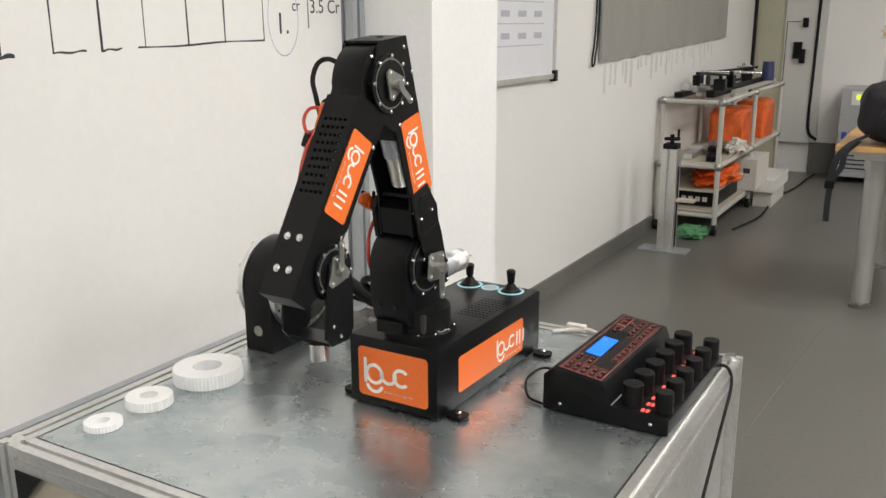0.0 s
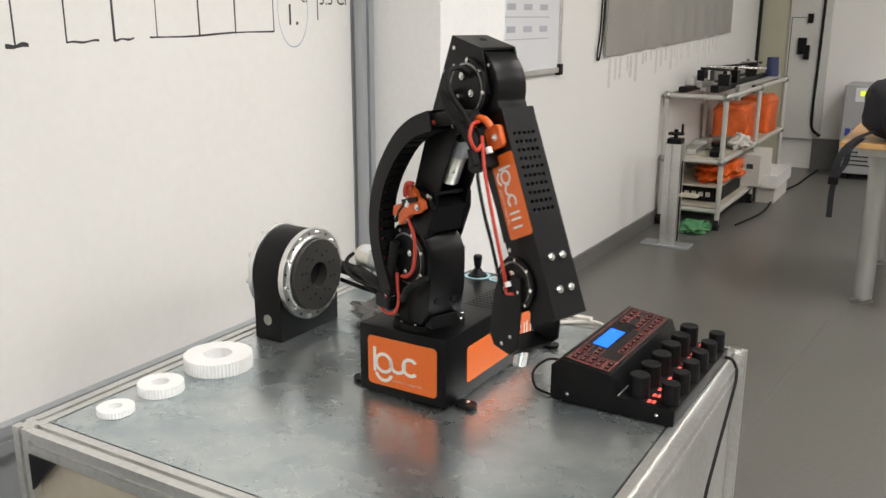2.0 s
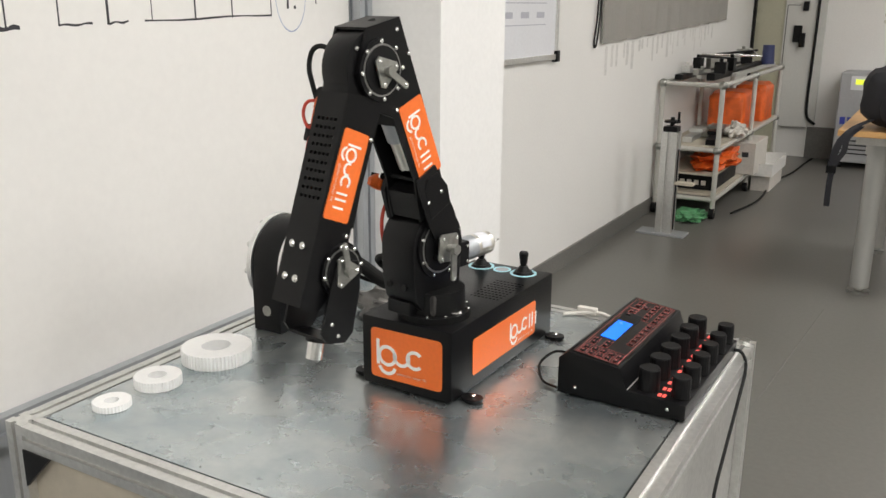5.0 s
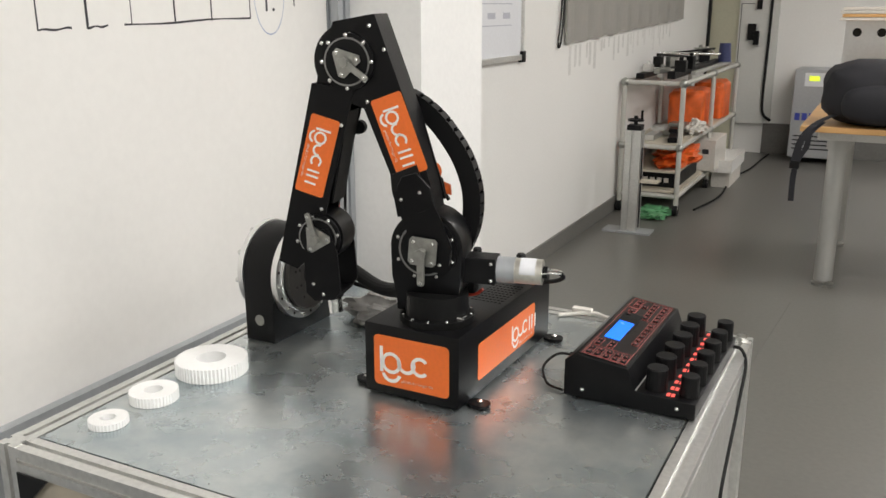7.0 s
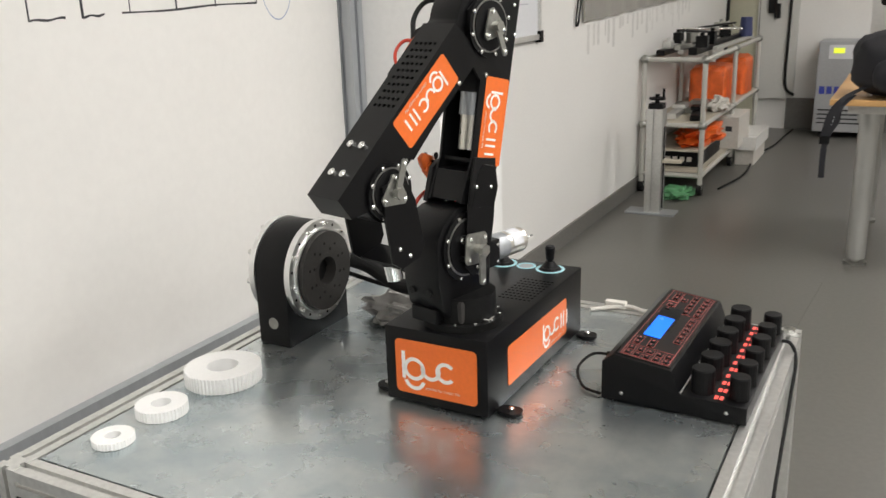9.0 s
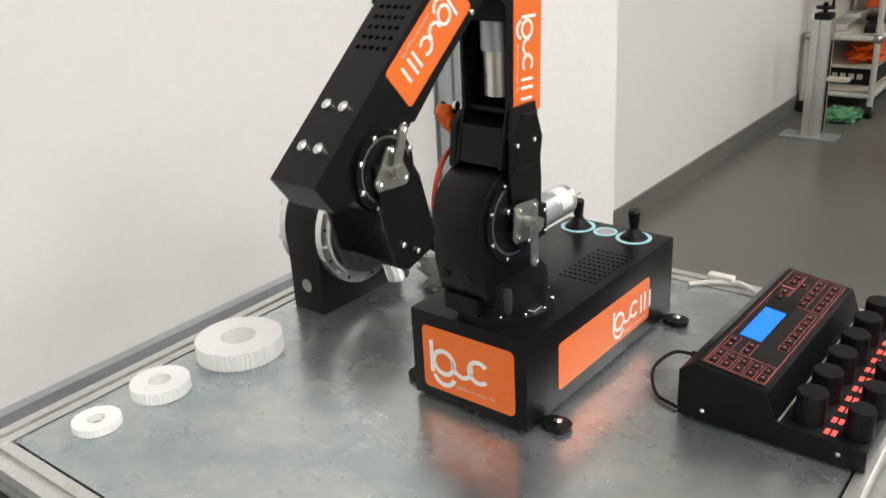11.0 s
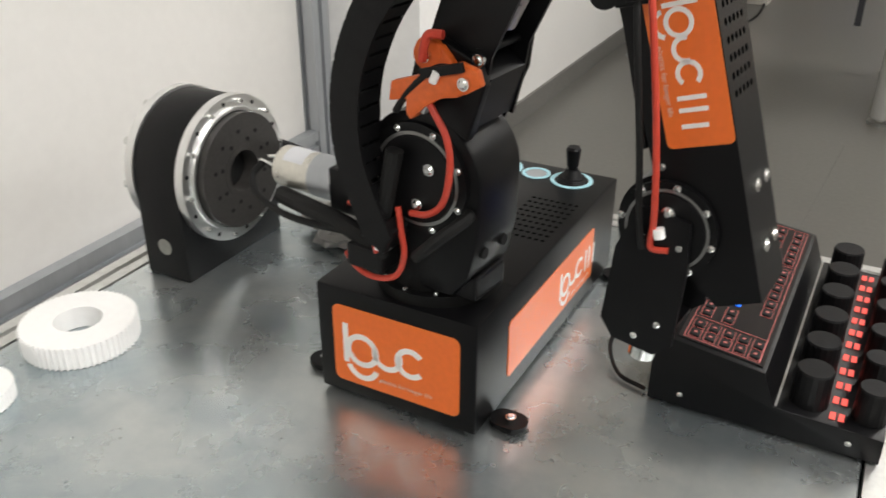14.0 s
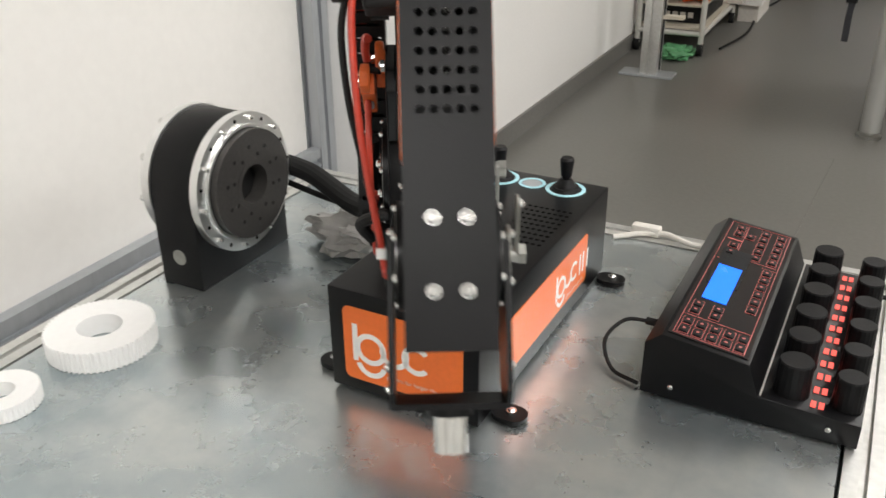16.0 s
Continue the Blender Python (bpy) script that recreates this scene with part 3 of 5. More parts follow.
part("red_loop", tb([(0.000, -0.052, SZ - 0.020), (0.004, -0.054, SZ - 0.038), (0.006, -0.054, SZ - 0.055), (-0.002, -0.054, SZ - 0.074), (-0.022, -0.054, SZ - 0.081), (-0.040, -0.052, SZ - 0.078), (-0.050, -0.050, SZ - 0.070)], 0.0023), RED_WIRE, turret, "red insulated lead")
part("lead_plug", bx(-0.042, -0.010, -0.060, -0.038, SZ - 0.074, SZ - 0.056, bevel=0.003), BLACK_PL, turret, "black cable plug")
part("cable_tie", ring(bmesh.new(), (-0.012, -0.055, SZ - 0.053), 0.0062, 0.0074, 0.003, "z", 18), NYLON, turret, "pale cable tie")
part("loose_sleeve", tb([(0.000, -0.054, SZ + 0.022), (-0.006, -0.056, SZ - 0.010), (-0.011, -0.056, SZ - 0.034), (-0.014, -0.055, SZ - 0.060)], 0.0062, 12), RUBBER, turret, "black sleeved cable")
part("cable_stub", tb([(-0.016, -0.050, SZ - 0.060), (-0.050, -0.048, SZ - 0.050), (-0.085, -0.046, SZ - 0.046), (-0.125, -0.036, SZ - 0.048)], 0.0072, 12), RUBBER, turret, "thick black sleeved cable")
part("side_cable", tb([(0.044, -0.030, SZ - 0.020), (0.052, -0.046, SZ - 0.018), (0.040, -0.062, SZ - 0.030), (0.018, -0.056, SZ - 0.052)], 0.0045, 10), RUBBER, turret)

# upper arm: x along the link from shoulder to elbow, z to the rear
UPR = [(0.050, -0.018), (0.078, -0.012), (0.100, -0.005), (0.190, -0.004), (0.215, -0.030), (0.262, -0.034), (0.300, 0.002), (0.288, 0.054), (0.166, 0.048), (0.070, 0.038), (0.046, 0.034)]
YP = 0.0225
upper = part("upper_arm", pr(UPR, YP - 0.003, YP), BLACK, robot, "black sheet-metal upper arm channel")
part("side_plate", pr(UPR, -0.0285, -0.0255), BLACK, upper)
rear = [(0.040, 0.030), (0.070, 0.036), (0.166, 0.048), (0.288, 0.054), (0.288, 0.0515), (0.166, 0.0455), (0.070, 0.0335), (0.040, 0.0275)]
part("rear_plate", pr(rear, -0.0255, YP - 0.003), BLACK, upper)
part("end_plate", pr([(0.288, 0.054), (0.300, 0.002), (0.2975, 0.001), (0.2855, 0.0515)], -0.0255, YP - 0.003), BLACK, upper)
part("end_hole", cy((0.2925, 0, 0.032), 0.0045, 0.0012, "x", 16, m=pose(0, 0, 0)), RUBBER, upper)
for y0, y1, f in ((YP + 0.0005, YP + 0.007, 0.012), (-0.0290, -0.0365, 0.0)):
    part("neck_plate", pr([(0.046, -0.019 + f), (0.086, -0.013 + f), (0.096, -0.002 + f), (0.094, 0.030), (0.070, 0.0385), (0.046, 0.034)], y0, y1, bevel=0.0015), BLACK, upper)
fork = [(-0.034, 0.006), (-0.022, -0.008), (0.040, -0.012), (0.082, -0.010), (0.082, 0.032), (0.030, 0.036), (-0.010, 0.034), (-0.030, 0.022)]
part("fork_plate", pr(fork, 0.0265, 0.0290), BLACK, upper, "black outer fork plate of the shoulder")
step_side = [(0.082, 0.0260), (0.082, 0.0290), (0.103, YP + 0.0035), (0.103, YP + 0.0005)]
bm = bmesh.new()
lo = [bm.verts.new((x, y, -0.010 if x < 0.09 else -0.004)) for x, y in step_side]
hi = [bm.verts.new((x, y, 0.032)) for x, y in step_side]
bm.faces.new(lo)
bm.faces.new(hi[::-1])
for k in range(4):
    bm.faces.new((lo[k], hi[k], hi[(k + 1) % 4], lo[(k + 1) % 4]))
part("fork_shoulder", bm, BLACK, upper, "bent step of the fork plate")
for q, z in ((-0.024, 0.012), (0.070, 0.024), (0.070, -0.002)):
    bolt(upper, (q, 0.0290, z), "y", False, 1)
part("neck_bridge", pr([(0.052, -0.016), (0.086, -0.010), (0.092, 0.034), (0.056, 0.034)], -0.0250, YP - 0.0035), BLACK, upper)
part("inner_motor", cy((0.110, 0.0, 0.016), 0.0145, 0.040, "x", 28), MOTOR, upper, "silver motor inside the channel", smooth=True)
part("inner_gear_head", cy((0.150, 0.0, 0.014), 0.0155, 0.026, "x", 28), GREY_UP, upper, smooth=True)
part("inner_gearbox", bx(0.176, 0.205, -0.018, 0.018, -0.002, 0.03, bevel=0.002), BLACK_PL, upper)
part("brace", cy((0.098, -0.029, 0.004), 0.003, 0.050, "y", 12), BLACK_PL, upper)
sticker(upper, pose(0.144, YP, 0.0255, 0, -2.5, 0), 0.101, 0.041, True, -0.003, 0.75)
for p in ((0.196, 0.004), (0.079, -0.006), (0.278, 0.043), (0.278, 0.016), (0.245, 0.049)):
    bolt(upper, (p[0], YP, p[1]), "y", False, 1)
    bolt(upper, (p[0], -0.0285, p[1]), "y", False, -1)
gear_disc(upper, (L1, 0.0), 0.0345, YP, 1, True, 111, 212)
gear_disc(upper, (L1, 0.0), 0.0345, -0.0285, -1)
CHAIN = [(-0.042, 0.002), (-0.026, 0.022), (-0.010, 0.039), (0.010, 0.053), (0.036, 0.064), (0.064, 0.069), (0.097, 0.068), (0.141, 0.057), (0.175, 0.038), (0.202, 0.012)]
YC = -0.050


def link_mesh():
    """One link of the cable chain: two side cheeks, an outer and an inner bar; x along the chain, z outward."""
    bm = bmesh.new()
    cheek = [(-0.0078, -0.0105), (-0.0062, -0.0118), (0.0062, -0.0118), (0.0078, -0.0105), (0.0078, 0.0105), (0.0062, 0.0118), (-0.0062, 0.0118), (-0.0078, 0.0105)]
    prism(bm, cheek, -0.0125, -0.0095)
    prism(bm, cheek, 0.0095, 0.0125)
    for z0, z1 in ((0.0090, 0.0118), (-0.0118, -0.0095)):
        box(bm, -0.0050, 0.0050, -0.0095, 0.0095, z0, z1)
    return bm


chain_path = smooth_path([(x, YC, z) for x, z in CHAIN], 40)
first_link, gone = None, 1.0
for p, q in zip(chain_path, chain_path[1:]):
    gone += (q - p).length
    if gone < 0.0135:
        continue
    gone = 0.0
    d = (q - p).normalized()
    m = Matrix.Translation(p) @ Matrix(((d.x, 0, -d.z, 0), (0, 1, 0, 0), (d.z, 0, d.x, 0), (0, 0, 0, 1)))
    if first_link is None:
        first_link = part("chain_link", link_mesh(), BLACK_PL, upper, "black moulded cable chain link")
        first_link.matrix_basis = m
    else:
        again("chain_link", first_link, upper, m)
for dy, mt in ((-0.004, RED_WIRE), (0.004, RUBBER), (0.0, RUBBER)):
    part("chain_wire", tube(bmesh.new(), [(v.x, v.y + dy, v.z - (0.003 if dy else -0.004)) for v in chain_path[::8]], 0.0030, 8, raw=True), mt, upper)
part("chain_tail", tb([(0.196, -0.048, 0.020), (0.212, -0.046, 0.000), (0.226, -0.044, -0.022), (0.236, -0.042, -0.040)], 0.0090, 12), RUBBER, upper, "black cable bundle at the chain end")
part("chain_bracket", bx(-0.056, -0.034, -0.060, -0.036, -0.010, 0.012, bevel=0.002), BLACK_PL, upper)
lug = rounded(-0.011, 0.011, -0.010, 0.010, 0.0095, 8)
part("clip", pr(lug, -0.044, -0.038, pose(0.084, 0, 0.029), bevel=0.0015), ORANGE_PL, upper, "orange printed cable clip", smooth=True)
bolt(upper, (0.083, -0.044, 0.029), "y", True, -1)
part("clip_leg", pr([(0.074, 0.020), (0.094, 0.024), (0.087, 0.006), (0.076, 0.004)], -0.043, -0.0365, bevel=0.0012), ORANGE_PL, upper)
arm_pts = [(0.046, 0.021), (0.054, 0.025), (0.066, 0.021), (0.076, 0.016), (0.086, 0.007), (0.091, 0.001), (0.087, -0.006), (0.079, -0.007), (0.070, 0.004), (0.058, 0.011), (0.044, 0.016)]
part("clip_arm", pr(arm_pts, -0.054, -0.044, bevel=0.0015), ORANGE_PL, upper, "orange printed cable clip", smooth=True)
bolt(upper, (0.090, -0.054, -0.007), "y", True, -1)
part("clip_plate", pr([(0.045, 0.036), (0.058, 0.040), (0.078, 0.020), (0.098, 0.003), (0.101, -0.010), (0.094, -0.017), (0.083, -0.010)], -0.0535, -0.047, bevel=0.0015), ORANGE_PL, upper, "orange printed cable clip", smooth=True)
part("clip_strap", bx(-0.016, 0.016, -0.057, -0.054, -0.003, 0.003, m=pose(0.088, 0, 0.010, 0, 48, 0)), BLACK_PL, upper, "black strap")
part("red_stub", tb([(0.082, -0.050, 0.027), (0.090, -0.051, 0.029), (0.099, -0.050, 0.030), (0.104, -0.048, 0.022)], 0.0030), RED_WIRE, upper, "red insulated lead")
bolt(upper, (0.099, -0.0365, -0.002), "y", True, -1)
part("red_lead", tb([(0.060, -0.050, 0.010), (0.048, -0.050, -0.010), (0.030, -0.050, -0.022), (0.006, -0.050, -0.028), (-0.010, -0.050, -0.022), (-0.020, -0.048, -0.010)], 0.0024), RED_WIRE, upper, "red insulated lead")
part("black_lead", tb([(0.040, -0.050, 0.030), (0.060, -0.052, 0.026), (0.084, -0.052, 0.016), (0.090, -0.048, 0.006), (0.092, -0.040, 0.002)], 0.0024), RUBBER, upper)
part("lead_joint", bx(0.052, 0.068, -0.052, -0.046, 0.010, 0.018, bevel=0.001), GREY_UP, upper, "grey wire joint")
part("pale_tie", cy((0.078, -0.056, 0.012), 0.0028, 0.008, "x", 10), NYLON, upper)

# forearm: x along the link from elbow to wrist, z outward
FPR = [(0.030, -0.014), (0.195, -0.004), (0.232, -0.010), (0.262, 0.010), (0.279, 0.022), (0.275, 0.0495), (0.036, 0.0415)]
forearm = part("forearm", pr(FPR, 0.0205, 0.0235), BLACK, robot, "black sheet-metal forearm with rows of round holes")
part("side_plate", pr(FPR, -0.0235, -0.0205), BLACK, forearm)


def perforated(name, parent, x0, x1, z0, z1, y0, y1, holes, thick, material):
    """A plate from (x0, z0) to (x1, z1), through y0..y1, with a grid of real round holes; z grows outward."""
    bm = bmesh.new()
    hx, hy, hx0, hx1, hr = holes
    d = (Vector((x1, 0, z1)) - Vector((x0, 0, z0)))
    ln = d.length
    ux = d / ln
    nz = Vector((-ux.z, 0, ux.x))
    w = y1 - y0
    o = Vector((x0, 0, z0))
    at = lambda u, v, k: bm.verts.new(o + ux * u + Vector((0, v, 0)) - nz * (thick * k))
    pu, pv = (hx1 - hx0) / (hx - 1), w / (hy + 1)
    ua, ub, va, vb = hx0 - pu / 2, hx1 + pu / 2, y0 + pv / 2, y1 - pv / 2
    for k in (0, 1):
        for a, b, c, d in ((0, ua, y0, y1), (ub, ln, y0, y1), (ua, ub, y0, va), (ua, ub, vb, y1)):
            bm.faces.new((at(a, c, k), at(b, c, k), at(b, d, k), at(a, d, k)))
    for a, c, b, d in ((0, y0, ln, y0), (ln, y0, ln, y1), (ln, y1, 0, y1), (0, y1, 0, y0)):
        bm.faces.new((at(a, c, 0), at(b, d, 0), at(b, d, 1), at(a, c, 1)))
    n = 12
    for i in range(hx):
        for j in range(hy):
            cu, cv = hx0 + pu * i, y0 + pv * (j + 1)
            rim, edge, low = [], [], []
            for q in range(n):
                ca, sa = math.cos(2 * math.pi * q / n + math.pi / 4), math.sin(2 * math.pi * q / n + math.pi / 4)
                m = max(abs(ca), abs(sa))
                rim.append(at(cu + hr * ca, cv + hr * sa, 0))
                low.append(at(cu + hr * ca, cv + hr * sa, 1))
                edge.append(at(cu + pu / 2 * ca / m, cv + pv / 2 * sa / m, 0))
            for q in range(n):
                r = (q + 1) % n
                bm.faces.new((edge[q], edge[r], rim[r], rim[q]))
                bm.faces.new((rim[q], rim[r], low[r], low[q]))
    return part(name, bm, material, parent, "black plate with a grid of holes")


perforated("outer_plate", forearm, 0.036, 0.275, 0.0415, 0.0495, -0.0205, 0.0205, (10, 5, 0.030, 0.118, 0.0023), 0.0025, BLACK)
part("end_plate", pr([(0.275, 0.0495), (0.279, 0.022), (0.2765, 0.0215), (0.2725, 0.0470)], -0.0205, 0.0205), BLACK, forearm)
part("inner_plate", bx(0.060, 0.180, -0.0205, 0.0205, -0.0105, -0.008), BLACK, forearm)
part("inner_motor", cy((0.075, 0.0, 0.016), 0.0140, 0.060, "x", 24), CHROME, forearm, "silver motor inside the channel", smooth=True)
part("elbow_drum", pr(arc(0, 0, 0.046, 55, 330, 34) + [(0.042, -0.014), (0.042, 0.038)], -0.0235, 0.0185, bevel=0.0015), BLACK, forearm, "black elbow joint drum", smooth=True)
part("wrist_drum", cy((L2, -0.0215, 0.0), 0.0330, 0.043, "y", 44), BLACK, forearm, "black wrist joint drum", smooth=True)
for i in range(5):
    a = radians(110 + 42 * i)
    for q, sgn in ((0.0185, 1), (-0.0235, -1)):
        bolt(forearm, (0.0405 * math.cos(a), q, 0.0405 * math.sin(a)), "y", False, sgn)
for xx in (0.208, 0.2447):
    for yy in (-0.0085, 0.0085):
        z = 0.0415 + (xx - 0.036) * 0.008 / 0.239
        bolt(forearm, (xx, yy, z), "z", True)
for sgn in (1, -1):
    M = pose(0.124 if sgn > 0 else 0.132, 0.0235 * sgn, 0.0195 if sgn > 0 else 0.0245, 0, -4 if sgn > 0 else -2, 0)
    if sgn < 0:
        M = M @ pose(0, 0, 0, 0, 0, 180)
    else:
        M = M @ pose(0, 0, 0, 0, 180, 0)
    sticker(forearm, M, 0.102 if sgn > 0 else 0.095, 0.039, True, -0.003, 0.76)
    bolt(forearm, (0.190, 0.0235 * sgn, 0.002), "y", False, sgn)
    bolt(forearm, (0.078, 0.0235 * sgn, -0.006), "y", False, sgn)
gear_disc(forearm, (L2, 0.0), 0.0305, 0.0235, 1, True, 73, 207)
gear_disc(forearm, (L2, 0.0), 0.0305, -0.0235, -1)
part("clip", pr(rounded(0.052, 0.078, 0.012, 0.038, 0.006), -0.031, -0.0240, bevel=0.0012), ORANGE_PL, forearm, "orange printed cable clip", smooth=True)
bolt(forearm, (0.066, -0.031, 0.030), "y", True, -1)
part("clip_hook", tb([(0.054, -0.034, 0.030), (0.044, -0.037, 0.026), (0.040, -0.039, 0.016), (0.046, -0.040, 0.006)], 0.0042), ORANGE_PL, forearm)
part("clip_block", bx(0.078, 0.096, -0.043, -0.024, -0.004, 0.018, bevel=0.002), BLACK_PL, forearm, "black cable clamp")
part("clamp_wheel", cy((0.087, -0.040, -0.010), 0.009, 0.010, "y", 20), BLACK_PL, forearm)
part("sleeve_end", tb([(-0.004, -0.044, -0.024), (0.024, -0.046, -0.012), (0.050, -0.044, 0.002), (0.080, -0.038, 0.008)], 0.0090, 12), RUBBER, forearm, "black cable hose end")
part("red_lead", tb([(0.060, -0.040, 0.018), (0.082, -0.046, 0.020), (0.105, -0.049, 0.019), (0.150, -0.047, 0.013), (0.190, -0.042, 0.005), (0.220, -0.037, -0.003), (0.236, -0.035, -0.008), (0.239, -0.034, 0.002)], 0.0020), RED_WIRE, forearm, "red insulated lead")
part("black_lead", tb([(0.088, -0.052, 0.014), (0.110, -0.055, 0.012), (0.145, -0.052, 0.006), (0.180, -0.045, -0.002), (0.212, -0.039, -0.010), (0.236, -0.037, -0.013)], 0.0020), RUBBER, forearm)
part("lead_tie", cy((0.224, -0.036, -0.001), 0.0035, 0.006, "x", 10), NYLON, forearm, "pale cable tie")
part("pale_tie", cy((0.074, -0.038, 0.022), 0.0038, 0.007, "x", 10), NYLON, forearm)
part("cable_loop", tb([(-0.010, -0.032, 0.014), (-0.018, -0.054, 0.022), (-0.012, -0.070, 0.022), (0.008, -0.072, 0.020), (0.030, -0.060, 0.018), (0.052, -0.048, 0.014)], 0.0030), RUBBER, forearm, "small black cable loop")

part("red_loop", tb([(0.044, -0.040, 0.020), (0.048, -0.056, 0.026), (0.062, -0.062, 0.024), (0.076, -0.054, 0.020), (0.070, -0.044, 0.018)], 0.0020), RED_WIRE, forearm, "red insulated lead")
part("lead_plug", bx(0.072, 0.092, -0.060, -0.051, 0.010, 0.019, bevel=0.002), BLACK_PL, forearm, "black lead plug")

# wrist: x down to the tool, z outward
WPR = [(-0.012, -0.018), (0.020, -0.026), (0.072, -0.024), (0.083, -0.014), (0.083, 0.014), (0.072, 0.024), (0.020, 0.020), (-0.012, 0.014)]
wrist = part("wrist_bracket", pr(WPR, 0.0300, 0.0330), BLACK, robot, "black wrist bracket with a bright cylinder tool")
part("side_plate", pr(WPR, -0.0330, -0.0300), BLACK, wrist)
part("bottom_plate", bx(0.0795, 0.083, -0.030, 0.030, -0.016, 0.016), BLACK, wrist)
part("tool", cy((0.083, 0, 0), 0.0095, 0.026, "x", 28), CHROME, wrist, "short bright steel cylinder", smooth=True)
part("tool_collar", cy((0.083, 0, 0), 0.0125, 0.005, "x", 28), BLACK_PL, wrist, smooth=True)
for sgn in (1, -1):
    for p in ((0.060, 0.012), (0.074, 0.0)):
        bolt(wrist, (p[0], 0.033 * sgn, p[1]), "y", False, sgn)

# ---- bench joint: a large gear drum in an upright mount ----
drum = thing("gear_drum", pose(-0.766, 1.175, H, 0, 0, -1.2), "large black gear joint with bright metal rings, standing on the sheet", "gear joint")
DZ, DR = 0.0985, 0.0715
pts = [(-DR, 0.0), (DR, 0.0)] + arc(0, DZ, DR, 0, 180, 40)
mount = part("mount", pr(pts, -0.027, 0.027, Matrix.Rotation(radians(90), 4, "Z"), bevel=0.0015), BLACK_PL, drum, "black upright mount with a round back", smooth=True)
part("mount_hole", cy((0.000, -DR - 0.0004, 0.034), 0.0085, 0.001, "y", 22), ZINC, drum)
for sg in (1, -1):
    x0 = 0.027 * sg
    rg = part("bright_ring", ring(bmesh.new(), (x0, 0, DZ), 0.0575, 0.0735, 0.0095 * sg, "x", 72), ALU_RING, drum, "machined aluminium ring", smooth=True)
    part("ring_lip", ring(bmesh.new(), (x0 + 0.0095 * sg, 0, DZ), 0.0590, 0.0615, 0.0035 * sg, "x", 72), ALU_RING, drum, smooth=True)
    for i in range(20):
        a = radians(18 * i + 6)
        big = i % 2 == 0
        if big:
            ob = new("bolt", BOLT_BIG if sg < 0 else BOLT)
            ob.parent = rg
            ob.matrix_basis = Matrix.Translation((x0 + 0.0095 * sg, 0.0675 * math.cos(a), DZ + 0.0675 * math.sin(a))) @ AX["x"] @ (Matrix() if sg > 0 else Euler((radians(180), 0, 0)).to_matrix().to_4x4()) @ Matrix.Diagonal((1, 1, 2.2, 1))
        else:
            part("ring_hole", cy((x0 + 0.0095 * sg, 0.0675 * math.cos(a), DZ + 0.0675 * math.sin(a)), 0.0021, 0.0003 * sg, "x", 12), HOLE, rg)
bm = ring(bmesh.new(), (0.030, 0, DZ), 0.0205, 0.0575, 0.0175, "x", 64)
ring(bm, (0.0475, 0, DZ), 0.0205, 0.0265, 0.0004, "x", 48)
face = part("gear_face", bm, GEARBLK, drum, "dark worn gear face with a centre bore", smooth=True)
for r, n in ((0.041, 10), (0.0315, 8)):
    for i in range(n):
        a = 2 * math.pi * i / n + r * 40
        part("face_hole", cy((0.0475, r * math.cos(a), DZ + r * math.sin(a)), 0.0022, 0.0004, "x", 10), RUBBER, face)
part("bore", cy((0.0272, 0, DZ), 0.0204, 0.004, "x", 6), RUBBER, drum)

cable = thing("cable_bundle", pose(0, 0, 0), "black sleeved cables lying between gear drum and arm", "cable")
part("sleeve", tb([(-0.765, 1.265, 0.888), (-0.70, 1.250, 0.886), (-0.63, 1.225, 0.872), (-0.575, 1.20, 0.885), (-0.548, 1.178, 0.928), (-0.518, 1.155, 0.945), (-0.492, 1.135, 0.915)], 0.011, 14), RUBBER, cable)
part("thin_cable", tb([(-0.74, 1.26, 0.865), (-0.68, 1.25, 0.86), (-0.60, 1.25, 0.85), (-0.55, 1.24, 0.83), (-0.545, 1.28, 0.806)], 0.0035), RUBBER, cable)
part("floor_cable", tb([(-0.70, 1.30, 0.806), (-0.66, 1.33, 0.804), (-0.60, 1.32, 0.804), (-0.56, 1.28, 0.805), (-0.53, 1.25, 0.805)], 0.0045), RUBBER, cable)


def crumpled(name, c, sx, sy, sz, material, label, category, seed, rough=0.35, freq=3.0, group="", square=1.0):
    bm = bmesh.new()
    bmesh.ops.create_icosphere(bm, subdivisions=4, radius=1)
    for v in bm.verts:
        d = noise.fractal(v.co * freq * 0.5 + Vector((seed, seed * 2, 0)), 1.0, 2.0, 3) + 0.5 * abs(noise.noise(v.co * freq + Vector((0, seed, seed))))
        p = Vector([math.copysign(abs(q) ** square, q) for q in v.co]) * (1 + rough * d)
        v.co = (c[0] + p.x * sx, c[1] + p.y * sy, c[2] + max(p.z, -0.72) * sz + 0.72 * sz)
    ob = obj(name, bm, material, smooth=True)
    return tagged(ob, label, category, group)


CLOTH = mat("grey_film", (0.30, 0.29, 0.275), 0.3, 0, 30, 0.25, 0.5, coarse=0.3, coarse_scale=25)
crumpled("plastic_film", (-0.640, 1.262, H), 0.062, 0.032, 0.024, CLOTH, "crumpled grey plastic film on the sheet", "film", 3.1, 0.5, 4.5)
lead = thing("white_cable", pose(0, 0, 0), "cream ribbon cable and plug at the back edge", "cable")
part("ribbon", tb([(-0.40, 1.41, 0.803), (-0.375, 1.428, 0.804), (-0.345, 1.436, 0.806), (-0.315, 1.424, 0.805), (-0.28, 1.43, 0.803)], 0.0032), CARD, lead)
part("plug", bx(-0.385, -0.352, 1.432, 1.445, 0.8005, 0.812, bevel=0.002), CARD, lead)


